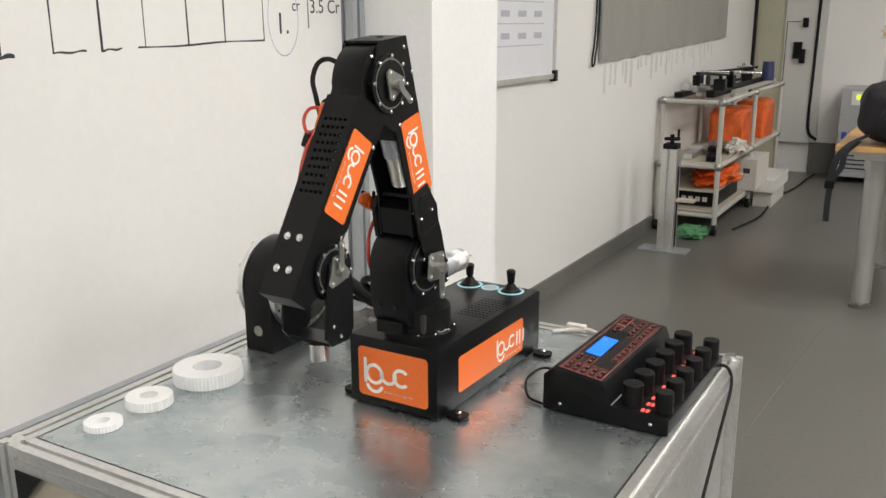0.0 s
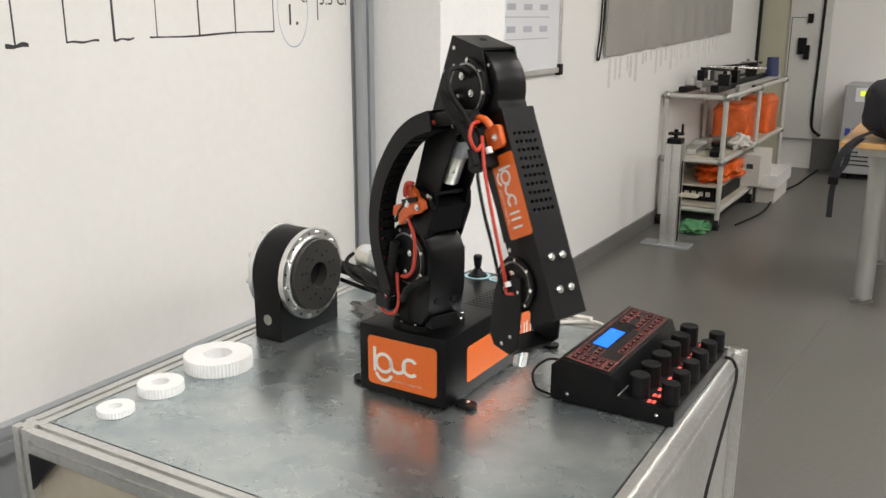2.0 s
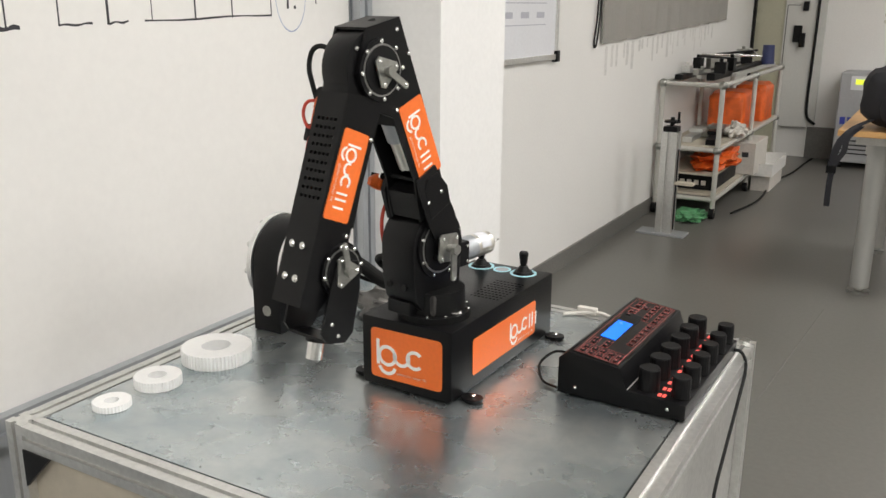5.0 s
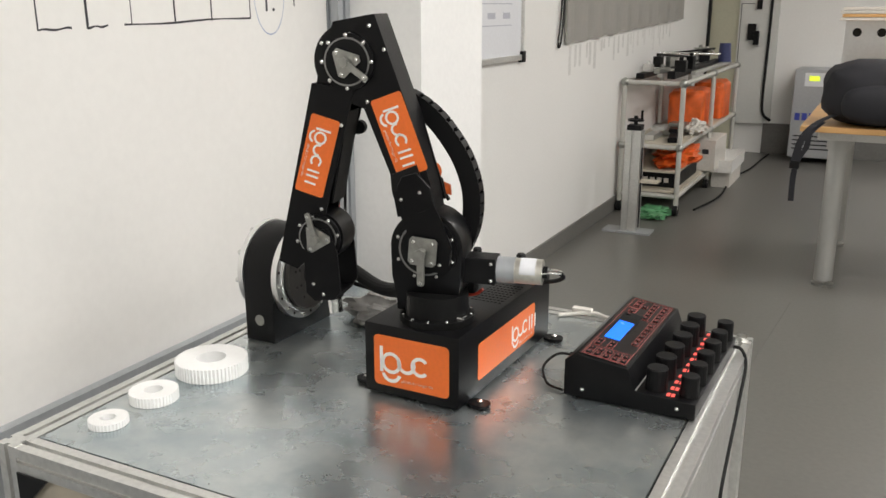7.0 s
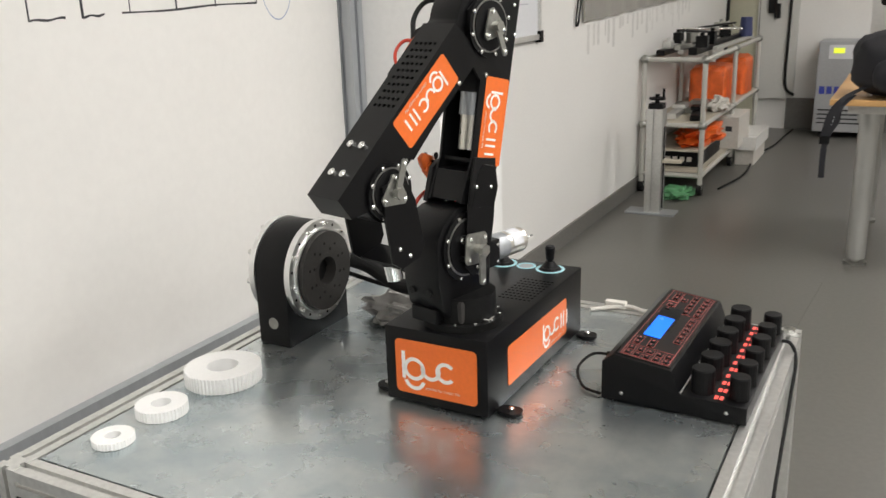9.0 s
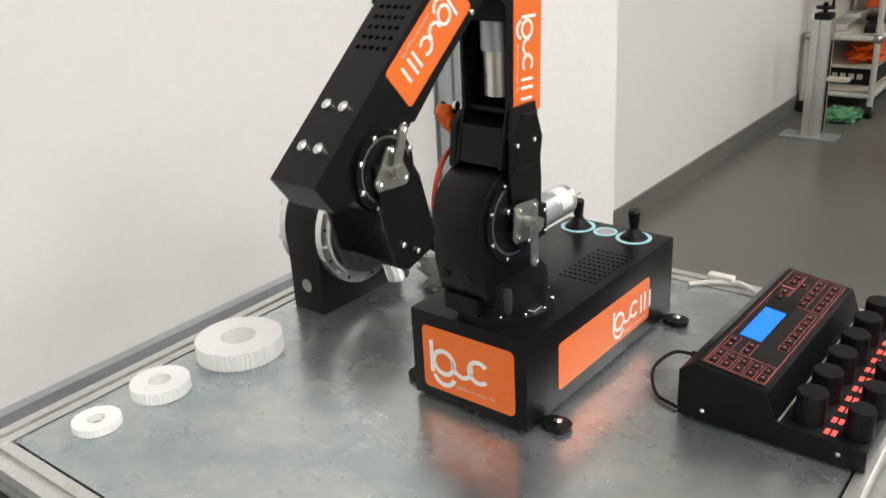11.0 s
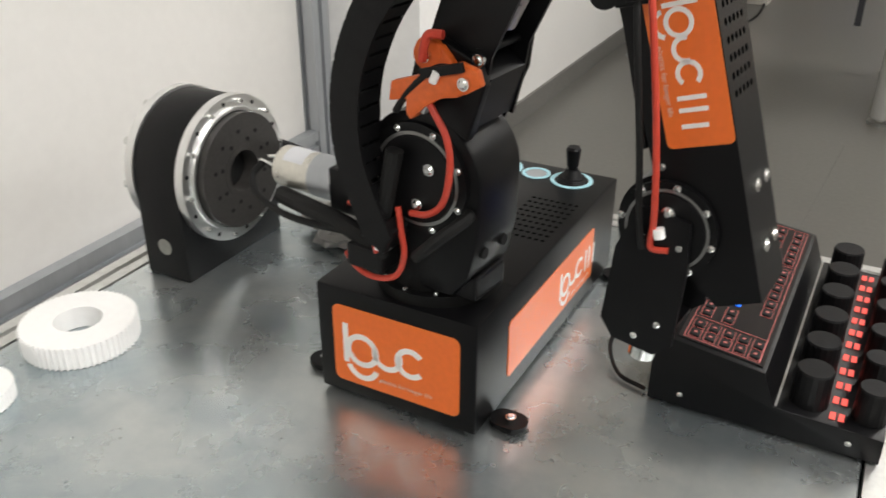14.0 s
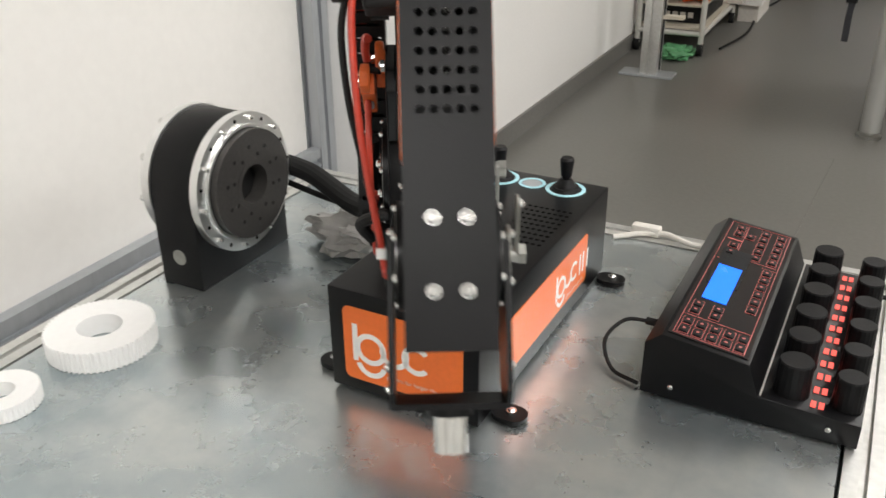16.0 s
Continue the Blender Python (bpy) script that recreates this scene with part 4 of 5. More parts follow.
# ---- nylon gears ----
def nylon_gear(x, y, r, h, bore, teeth, label):
    pts = []
    for i in range(teeth):
        a = 2 * math.pi * i / teeth
        p = 2 * math.pi / teeth
        for f, rr in ((0.0, r * 0.957), (0.22, r * 0.957), (0.36, r), (0.62, r), (0.78, r * 0.957)):
            pts.append((rr * math.cos(a + f * p), rr * math.sin(a + f * p)))
    n = len(pts)
    bm = bmesh.new()
    lo = [bm.verts.new((px, py, 0)) for px, py in pts]
    hi = [bm.verts.new((px, py, h)) for px, py in pts]
    m0 = [bm.verts.new((0.90 * px, 0.90 * py, h)) for px, py in pts]
    st = [bm.verts.new((bore * 1.22 * math.cos(2 * math.pi * i / n), bore * 1.22 * math.sin(2 * math.pi * i / n), h)) for i in range(n)]
    b1 = [bm.verts.new((bore * math.cos(2 * math.pi * i / n), bore * math.sin(2 * math.pi * i / n), h)) for i in range(n)]
    b0 = [bm.verts.new((bore * math.cos(2 * math.pi * i / n), bore * math.sin(2 * math.pi * i / n), 0)) for i in range(n)]
    for a, b in ((lo, hi), (hi, m0), (m0, st), (st, b1), (b1, b0), (b0, lo)):
        for i in range(n):
            j = (i + 1) % n
            bm.faces.new((a[i], a[j], b[j], b[i]))
    ob = obj("nylon_gear", bm, NYLON)
    ob.matrix_basis = pose(x, y, H, 0, 0, 7)
    return tagged(ob, label, "gear", "white gears on the sheet")


nylon_gear(-0.7623, 0.801, 0.0242, 0.0085, 0.0090, 36, "small white nylon gear lying flat")
nylon_gear(-0.7641, 0.8787, 0.0316, 0.0135, 0.0120, 44, "medium white nylon gear lying flat")
nylon_gear(-0.7590, 0.9840, 0.0499, 0.0204, 0.0205, 60, "large white nylon gear with a wide bore, lying flat")

# ---- controller ----
ctl = thing("controller", pose(-0.208, 1.257, H, 0, 0, -1.2), "black desktop controller with blue screen, keys and knobs", "controller")
CW, CL = 0.0815, 0.130
cp = [(-CW, 0.002), (CW + 0.007, 0.002), (CW + 0.007, 0.023), (0.012, 0.026), (0.002, 0.0525), (-0.068, 0.0615), (-CW, 0.050)]
body = part("body", pr(cp, -CL, CL, bevel=0.0012), BLACK, ctl, "black steel case", smooth=True)
tilt = math.degrees(math.atan2(0.009, 0.070))
PAN = pose(-0.033, 0, 0.0572, 0, tilt, 0)
pan = part("key_panel", bx(-0.0325, 0.0325, -0.124, 0.124, 0, 0.0008), BLACK_GLOSS, ctl, "glossy key panel with red print")
pan.matrix_basis = PAN
part("screen", bx(-0.0215, 0.0, -0.0525, 0.018, 0.0008, 0.0016), LCD, pan, "lit blue screen")
part("screen_frame", pr(rounded(-0.0245, 0.003, -0.0565, 0.022, 0.002), 0.0, 0.0004, pose(0, 0, 0.0012, 90, 0, 0) @ pose(0, -0.0003, 0)), BLACK_PL, pan)
KEY = bx(-0.0034, 0.0034, -0.0048, 0.0048, 0, 0.0016, bevel=0.0008)
key0 = None
keys = [(-0.022 + 0.0115 * i, -0.113 + 0.0145 * j) for i in range(5) for j in range(2)]
keys += [(-0.021, -0.078), (-0.021, -0.066), (-0.004, -0.078), (-0.004, -0.066)]
keys += [(0.021, -0.048 + 0.015 * j) for j in range(6)]
keys += [(0.006 + 0.0155 * i, 0.052 + 0.0145 * j) for i in range(2) for j in range(5)]
keys += [(-0.018, 0.050), (-0.018, 0.066), (-0.018, 0.094), (-0.018, 0.108), (-0.007, 0.094)]
for kx, ky in keys:
    if key0 is None:
        key0 = part("key", KEY, BLACK_PL, pan)
        key0.matrix_basis = pose(kx, ky, 0.0008)
    else:
        again("key", key0, pan, pose(kx, ky, 0.0008))
KOUT = bmesh.new()
for a, b in (((-0.0046, -0.0062), (0.0046, -0.0058)), ((-0.0046, 0.0058), (0.0046, 0.0062)), ((-0.0046, -0.0062), (-0.0042, 0.0062)), ((0.0042, -0.0062), (0.0046, 0.0062)), ((-0.0012, -0.0010), (0.0012, 0.0010))):
    z = 0.0017 if abs(a[0]) < 0.002 else 0.0002
    box(KOUT, a[0], b[0], a[1], b[1], z, z + 0.0002)
out0 = None
for kx, ky in keys:
    if out0 is None:
        out0 = part("key_mark", KOUT, RED_INK_GLOW, pan, "red printed key outline")
        out0.matrix_basis = pose(kx, ky, 0.0008)
    else:
        again("key_mark", out0, pan, pose(kx, ky, 0.0008))
for x0, x1, y0, y1 in ((-0.029, 0.029, -0.1215, -0.1210), (-0.029, 0.029, -0.088, -0.0875), (-0.029, 0.029, 0.1205, 0.121), (-0.029, -0.0285, -0.121, 0.121), (0.0285, 0.029, -0.121, 0.121), (-0.012, -0.0115, 0.03, 0.118), (0.0, 0.027, 0.042, 0.0425), (0.015, 0.027, 0.036, 0.0365), (-0.026, -0.010, 0.030, 0.032), (-0.026, -0.012, 0.078, 0.080)):
    part("print_line", bx(x0, x1, y0, y1, 0.0009, 0.0011), RED_INK_GLOW, pan, "thin red printed line")
knob_a = knob_b = None
for j in range(6):
    y = -0.1075 + 0.0435 * j
    for row in (0, 1):
        kx, r, h = (0.034, 0.0138, 0.030) if row == 0 else (0.0755, 0.0118, 0.027)
        first = knob_a if row == 0 else knob_b
        if first is None:
            bm = bmesh.new()
            n, zs = 40, [(r * 1.02, 0), (r, 0.004), (r * 0.97, h - 0.0015), (r * 0.90, h)]
            loops = []
            for rr, z in zs:
                loops.append([bm.verts.new(((rr * (1 - 0.02 * (i % 2) * (z < h))) * math.cos(2 * math.pi * i / n), (rr * (1 - 0.02 * (i % 2) * (z < h))) * math.sin(2 * math.pi * i / n), z)) for i in range(n)])
            for a, b in zip(loops, loops[1:]):
                for i in range(n):
                    bm.faces.new((a[i], a[(i + 1) % n], b[(i + 1) % n], b[i]))
            bm.faces.new(loops[-1])
            bm.faces.new(loops[0][::-1])
            first = part("knob", bm, BLACK_PL, ctl, "black round knob")
            first.matrix_basis = pose(kx, y, 0.0245)
            if row == 0:
                knob_a = first
            else:
                knob_b = first
        else:
            again("knob", first, ctl, pose(kx, y, 0.0245, 0, 0, 17 * j), "black round knob")
led0 = None
for j in range(12):
    for i in (0, 1):
        m = pose(0.0520 + 0.0060 * i, -0.1185 + 0.0212 * j, 0.0248)
        if led0 is None:
            led0 = part("led", bx(-0.0020, 0.0020, -0.0042, 0.0042, 0, 0.0009), LED_RED, ctl, "lit red lamp strip")
            led0.matrix_basis = m
        else:
            again("led", led0, ctl, m)
part("deck_edge", bx(0.0125, 0.0140, -0.128, 0.128, 0.0262, 0.0272), ALU, ctl, "thin bright edge line")
for x in (-0.056, 0.066):
    ob = new("case_screw", BOLT)
    ob.parent = ctl
    ob.matrix_basis = Matrix.Translation((x, -CL, 0.014)) @ Euler((radians(90), 0, 0)).to_matrix().to_4x4()
for fx in (-0.07, 0.07):
    for fy in (-0.115, 0.115):
        part("rubber_foot", cy((fx, fy, 0), 0.006, 0.003, "z", 14), RUBBER, ctl)
part("plug", cy((-CW - 0.016, -0.062, 0.030), 0.0035, 0.018, "x", 14), RUBBER, ctl)
part("cord", tb([(-CW - 0.012, -0.062, 0.030), (-CW - 0.034, -0.066, 0.028), (-CW - 0.045, -0.088, 0.016), (-CW - 0.030, -0.112, 0.004), (-CW - 0.004, -0.122, 0.003)], 0.0018), RUBBER, ctl, "thin black cord")
pcord = obj("power_cable", tb([(-0.121, 1.372, 0.812), (-0.106, 1.372, 0.810), (-0.097, 1.364, 0.790), (-0.0965, 1.325, 0.752), (-0.0965, 1.262, 0.70), (-0.0965, 1.222, 0.66), (-0.0965, 1.21, 0.60), (-0.0965, 1.20, 0.50), (-0.0965, 1.15, 0.38), (-0.095, 1.10, 0.25), (-0.08, 1.12, 0.10), (-0.06, 1.18, 0.004)], 0.0024), RUBBER, smooth=True)
tagged(pcord, "thin black power cable hanging over the edge of the stand", "cable")
part("corner_screw", cy((X1 - S / 2, Y1 - S / 2, H + 0.001), 0.0085, 0.006, "z", 18), CHROME, stand)

# ---- drawn lines on the partition panel ----
draw = thing("drawn_table", pose(0, 0, 0), "hand-drawn black marker grid on the white panel", "drawing")
XP = -1.0598


def stroke(y0, z0, y1, z1, w=0.0032, material=MARKER, name="line"):
    d = Vector((0, y1 - y0, z1 - z0))
    nrm = Vector((0, -d.z, d.y)).normalized() * w / 2
    bm = bmesh.new()
    a, b = Vector((XP, y0, z0)), Vector((XP, y1, z1))
    n = 8
    pts = []
    for i in range(n + 1):
        t = i / n
        p = a.lerp(b, t) + Vector((0, 0, 0.0012 * math.sin(9 * t + y0 * 50)))
        k = 0.7 + 0.5 * abs(math.sin(5 * t + z0 * 31 + y0 * 17))
        pts.append((bm.verts.new(p + nrm * k), bm.verts.new(p - nrm * k)))
    for (p, q), (r, s_) in zip(pts, pts[1:]):
        bm.faces.new((p, q, s_, r))
    return part(name, bm, material, draw)


ZB = 1.257
for i, y in enumerate((0.921, 1.008, 1.098, 1.187, 1.285, 1.377, 1.485)):
    stroke(y, ZB + 0.012 * (y - 0.965) / 0.5, y - 0.004 + 0.003 * (i % 2), ZB + 0.36, 0.0026 + 0.0008 * (i % 3))
stroke(1.008, ZB + 0.002, 1.068, ZB + 0.004)
stroke(1.098, ZB + 0.004, 1.138, ZB + 0.006)
stroke(1.171, ZB + 0.006, 1.485, ZB + 0.014)
stroke(0.905, ZB - 0.002, 0.943, ZB + 0.001, 0.006)
stroke(1.625, ZB + 0.035, 1.622, ZB + 0.30, 0.003)
bm = bmesh.new()
pts = [(1.545 + 0.047 * math.cos(a), ZB + 0.055 + 0.075 * math.sin(a)) for a in (2 * math.pi * i / 40 for i in range(41))]
for (ya, za), (yb, zb) in zip(pts, pts[1:]):
    k0, k1 = Vector((0, 1.545, ZB + 0.055)), 0.97
    q = [Vector((XP, ya, za)), Vector((XP, yb, zb))]
    q += [Vector((XP, 1.545 + (p.y - 1.545) * k1, ZB + 0.055 + (p.z - ZB - 0.055) * k1)) for p in reversed(q)]
    bm.faces.new([bm.verts.new(p) for p in q])
part("circle", bm, BLUE_MARKER, draw, "pale blue drawn ellipse")


def writing(text, y, z, size, parent, x, material=MARKER, name="writing"):
    me = text_mesh(name, text, size, material)
    ob = new(name, me)
    ob.parent = parent
    ob.matrix_basis = Matrix.Translation((x, y, z)) @ Euler((radians(90), 0, radians(90))).to_matrix().to_4x4()
    return ob


writing("1.", 1.52, ZB + 0.025, 0.06, draw, XP + 0.0003)
writing("cr", 1.572, ZB + 0.07, 0.032, draw, XP + 0.0003)
writing("3.5 Cr", 1.630, ZB + 0.066, 0.040, draw, XP + 0.0003)

# ---- far wall things ----
XW = -1.50
wb = thing("wall_whiteboard", pose(0, 0, 0), "white magnetic board with a printed table, grey frame and black corner", "whiteboard")
part("board", bx(XW + 0.001, XW + 0.012, 2.9, 3.91, 1.075, 1.95), PAPER, wb)
part("frame_bottom", bx(XW + 0.001, XW + 0.022, 2.9, 3.93, 1.05, 1.075, bevel=0.003), ALU, wb)
part("frame_side", bx(XW + 0.001, XW + 0.022, 3.91, 3.93, 1.0755, 1.95, bevel=0.003), ALU, wb)
part("corner_cap", bx(XW + 0.001, XW + 0.028, 3.905, 3.942, 1.04, 1.09, bevel=0.004), BLACK_PL, wb)
for i, z in enumerate((1.205, 1.295, 1.385, 1.475)):
    part("rule", bx(XW + 0.012, XW + 0.0125, 2.95, 3.8, z, z + 0.004), PALE_INK, wb, "faint printed rule")
    for j in range(4):
        part("print_bar", bx(XW + 0.012, XW + 0.0125, 3.22 + 0.16 * j, 3.30 + 0.16 * j, z + 0.03, z + 0.055), PALE_INK, wb, "faint bar of print")

scr = thing("grey_screen", pose(0, 0, 0), "matte grey screen sheet hung on the wall with a wavy edge", "screen")
bm = bmesh.new()
n = 60
lo, hi = [], []
for i in range(n + 1):
    y = 4.52 + 2.72 * i / n
    lo.append(bm.verts.new((XW + 0.020 + 0.006 * math.sin(i * 1.1), y, 1.10 + 0.085 * i / n + 0.003 * math.sin(i * 0.9))))
    hi.append(bm.verts.new((XW + 0.020, y, 2.1)))
for i in range(n):
    bm.faces.new((lo[i], lo[i + 1], hi[i + 1], hi[i]))
r = bmesh.ops.extrude_face_region(bm, geom=bm.faces[:])
for v in r["geom"]:
    if isinstance(v, bmesh.types.BMVert):
        v.co.x -= 0.012
part("sheet", bm, GREY_BOARD, scr)
part("top_bar", bx(XW + 0.002, XW + 0.03, 4.5, 7.32, 2.1, 2.14), ALU, scr)
# shadow stripes below the wavy screen edge, painted as thin grey strips
random.seed(11)
bm = bmesh.new()
for k in range(26):
    y = 4.62 + 0.09 * k + random.uniform(-0.03, 0.03)
    zt = 1.09 + 0.085 * (y - 4.52) / 2.72
    box(bm, XW, XW + 0.0012, y, y + random.uniform(0.02, 0.045), zt - random.uniform(0.06, 0.17), zt - 0.012)
structure("wall_streaks", bm, mat("painted_shadow_grey", (0.68, 0.67, 0.645), 0.5, 0, 40, 0.08, 0.0, coarse=0.1), "faint shadow stripes under the screen, painted as thin grey strips on the wall")
cordl = obj("hanging_loop", tb([(XW + 0.013, 4.46, 1.9), (XW + 0.013, 4.445, 1.3), (XW + 0.013, 4.41, 1.12), (XW + 0.013, 4.422, 1.085), (XW + 0.013, 4.45, 1.12), (XW + 0.013, 4.48, 1.3), (XW + 0.013, 4.49, 1.9)], 0.005), RUBBER)
tagged(cordl, "black looped cord hanging on the wall", "cord")

YN = 8.42
door = tagged(obj("door_1", bx(-1.50, -1.24, YN - 0.05, YN - 0.004, 0.02, 2.1), DOOR_GREEN), "olive green panel beside the door", kind="structure")
part("edge_strip", bx(-1.50, -1.478, YN - 0.10, YN - 0.051, 0.5, 2.3), RUBBER, door, "dark upright strip")
leaf = tagged(obj("door_2", bx(-1.238, -0.965, YN - 0.07, YN - 0.004, 0.27, 2.1), DOOR_GREY), "pale grey door leaf with black fittings", kind="structure")
part("lock_box", bx(-1.155, -1.085, YN - 0.10, YN - 0.071, 0.99, 1.13, bevel=0.006), BLACK_PL, leaf, "black lock")
part("lock_bar", bx(-1.10, -1.055, YN - 0.12, YN - 0.071, 0.95, 1.07, bevel=0.006), BLACK_PL, leaf)
part("upper_fitting", bx(-1.095, -1.05, YN - 0.10, YN - 0.071, 1.25, 1.33, bevel=0.006), BLACK_PL, leaf)
bm = bmesh.new()
for x0, x1, z0, z1 in ((-1.225, -1.22, 0.40, 1.30), (-1.225, -1.115, 1.295, 1.30)):
    box(bm, x0, x1, YN - 0.0725, YN - 0.0705, z0, z1)
part("groove", bm, RUBBER, leaf)
part("cable_run", tb([(-0.965, YN - 0.085, 1.9), (-0.975, YN - 0.085, 0.9), (-0.98, YN - 0.085, 0.5), (-0.965, YN - 0.085, 0.36), (-0.90, YN - 0.07, 0.30)], 0.012), RUBBER, leaf, "black cable")
part("frame_post", bx(-0.964, -0.91, YN - 0.05, YN - 0.004, 0.272, 2.15), DOOR_GREY, leaf)

# ---- trolley rack ----
rack = thing("tube_rack", pose(0, 0, 0), "pale tubular rack with three shelves of parts", "rack")
RX0, RX1, RY0, RY1, RT, RM = -1.465, -1.10, 5.61, 7.58, 0.825, 0.43
TUBE = mat("ivory_tube", (0.52, 0.51, 0.47), 0.4, 0.1, 60, 0.05, 0.02)
for x in (RX0, RX1):
    for y in (RY0, (RY0 + RY1) / 2, RY1):
        part("upright", cy((x, y, 0.04), 0.016, RT - 0.04, "z", 16), TUBE, rack, smooth=True)
        part("castor", cy((x - 0.015, y, 0.0355), 0.035, 0.03, "x", 20), RUBBER, rack, "black castor wheel")
        for z in (RT, RM):
            bm = bmesh.new()
            bmesh.ops.create_icosphere(bm, subdivisions=2, radius=0.028, matrix=Matrix.Translation((x, y, z)))
            part("joint", bm, ZINC, rack, "grey joint clamp", smooth=True)
for z in (RT, RM, 0.12):
    for x in (RX0, RX1):
        part("long_tube", cy((x, RY0, z), 0.015, RY1 - RY0, "y", 14), TUBE, rack, smooth=True)
    for y in (RY0, RY1):
        part("cross_tube", cy((RX0, y, z), 0.015, RX1 - RX0, "x", 14), TUBE, rack, smooth=True)
for z in (RM, 0.13):
    part("shelf", bx(RX0, RX1, RY0 + 0.02, RY1 - 0.02, z + 0.006, z + 0.018), LAMINATE, rack)
part("half_shelf", bx(RX0 + 0.01, RX1 - 0.01, RY0 + 0.03, 6.6, 0.262, 0.272), LAMINATE, rack)
for k, (x, w, h, y0, y1) in enumerate(((-1.39, 0.05, 0.035, 5.67, 7.42), (-1.30, 0.035, 0.03, 5.82, 7.47), (-1.21, 0.05, 0.045, 5.74, 7.32), (-1.15, 0.03, 0.025, 6.12, 7.52))):
    b = obj("profile_rail", bx(x - w / 2, x + w / 2, y0, y1, RT + 0.016, RT + 0.016 + h, bevel=0.004), ALU if k % 2 else BLACK_PL)
    tagged(b, "long slotted rail lying on the rack" if k % 2 else "long black linear rail lying on the rack", "rail", "rails on the rack")
random.seed(5)
for k in range(11):
    x, y = random.uniform(-1.42, -1.15), random.uniform(5.72, 7.42)
    h = random.uniform(0.03, 0.085)
    a, b2 = random.uniform(0.015, 0.04), random.uniform(0.02, 0.08)
    bm = bx(-a, a, -b2, b2, 0, h, bevel=0.004)
    cyl(bm, (0, 0, h), min(a, b2) * 0.6, 0.02, "z", 12)
    o = obj("slide_block", bm, random.choice([BLACK_PL, ZINC, ALU, BLACK]))
    o.matrix_basis = pose(x, y, RT + 0.061 if k % 3 else RT + 0.051, 0, 0, random.uniform(-20, 20))
    tagged(o, "small machine block lying among the rails", "machine part", "loose machine parts")
for k, (x, y, ang, ln) in enumerate(((-1.29, 6.12, 80, 0.5), (-1.24, 6.42, 20, 0.4), (-1.31, 6.72, 65, 0.6), (-1.19, 6.92, 110, 0.35))):
    o = obj("steel_rod", cy((-ln / 2, 0, 0), 0.008, ln, "x", 12), CHROME if k % 2 else BLACK_PL, smooth=True)
    o.matrix_basis = pose(x, y, RT + 0.14, 0, 4 - k * 3, ang)
    tagged(o, "thin rod lying across the rails", "rod", "rods on the rack")
vase = obj("blue_canister", cy((-1.15, 7.25, RT + 0.041), 0.05, 0.14, "z", 24, 0.042), mat("dark_blue_plastic", (0.03, 0.04, 0.12), 0.4, 0, 60, 0.1, 0.02), smooth=True)
tagged(vase, "dark blue canister standing on the rack", "canister")
for k, (x, y, z, sx, sy, sz) in enumerate(((-1.27, 6.70, RM + 0.02, 0.13, 0.20, 0.15), (-1.22, 7.24, RM + 0.02, 0.12, 0.18, 0.16))):
    crumpled("orange_sack", (x, y, z), sx, sy, sz, ORANGE_BAG, "bright orange plastic sack, full and creased, on a shelf", "sack", 4.0 + k, 0.07, 4.0, "orange sacks", 0.35)
crumpled("orange_bag", (-1.20, 6.04, 0.275), 0.13, 0.28, 0.055, ORANGE_BAG, "crumpled orange plastic bag on the low shelf", "bag", 9.0, 0.5, 4.0)
crumpled("green_film", (-1.22, 5.56, 0.0), 0.09, 0.14, 0.03, GREEN_BAG, "crumpled green film on the floor", "film", 6.0, 0.5, 4.0)
crumpled("white_cloth", (-1.12, 6.20, RM + 0.02), 0.06, 0.12, 0.05, CARD, "crumpled white cloth on the middle shelf", "cloth", 2.0, 0.5, 4.0)
for k, (x, y, z, ln, mt) in enumerate(((-1.20, 5.95, RM + 0.02, 0.55, BLACK_PL), (-1.33, 6.02, RM + 0.02, 0.6, ALU), (-1.26, 6.25, RM + 0.02, 0.5, ZINC))):
    bm = bx(-0.03, 0.03, -ln / 2, ln / 2, 0, 0.035, bevel=0.004)
    box(bm, -0.045, 0.045, -0.06, 0.06, 0.035, 0.06, bevel=0.004)
    o = obj("linear_slide", bm, mt)
    o.matrix_basis = pose(x, y, z, 0, 0, 8 - 6 * k)
    tagged(o, "linear slide with a carriage on the middle shelf", "linear slide", "slides on the shelf")
carton = thing("carton", pose(-1.155, 6.67, 0.0), "pale cardboard carton with dark print, behind the rack shelf", "carton")
part("box_body", bx(-0.14, 0.13, -0.22, 0.22, 0.15, 0.37, bevel=0.004), CARD, carton)
for i in range(3):
    part("print_bar", bx(-0.10 + 0.07 * i, -0.055 + 0.07 * i, -0.2215, -0.2205, 0.27, 0.305), MARKER, carton, "dark bar of print")
ccase = thing("dark_case", pose(-1.27, 6.07, 0.15), "dark flat case with pale print under the low shelf", "case")
part("case_body", bx(-0.15, 0.14, -0.32, 0.3, 0.0, 0.09, bevel=0.006), BLACK_PL, ccase)
for i in range(4):
    part("print_bar", bx(-0.08 + 0.045 * i, -0.05 + 0.045 * i, -0.3215, -0.3205, 0.03, 0.06), CARD, ccase)
bm = bx(-1.09, -0.93, 6.62, 7.20, 0.115, 0.122)
for a in ((-1.09, -1.084, 6.62, 7.20), (-0.936, -0.93, 6.62, 7.20), (-1.084, -0.936, 6.62, 6.626), (-1.084, -0.936, 7.194, 7.20)):
    box(bm, *a, 0.1225, 0.205)
tray = obj("white_tray", bm, mat("white_plastic", (0.78, 0.77, 0.74), 0.4, 0, 60, 0.04, 0.02))
tagged(tray, "white plastic tray sitting on a low box", "tray")
tbx = obj("tray_box", bx(-1.075, -0.945, 6.66, 7.16, 0.0, 0.1145, bevel=0.004), CARD)
tagged(tbx, "pale cardboard box under the tray on the floor", "box")

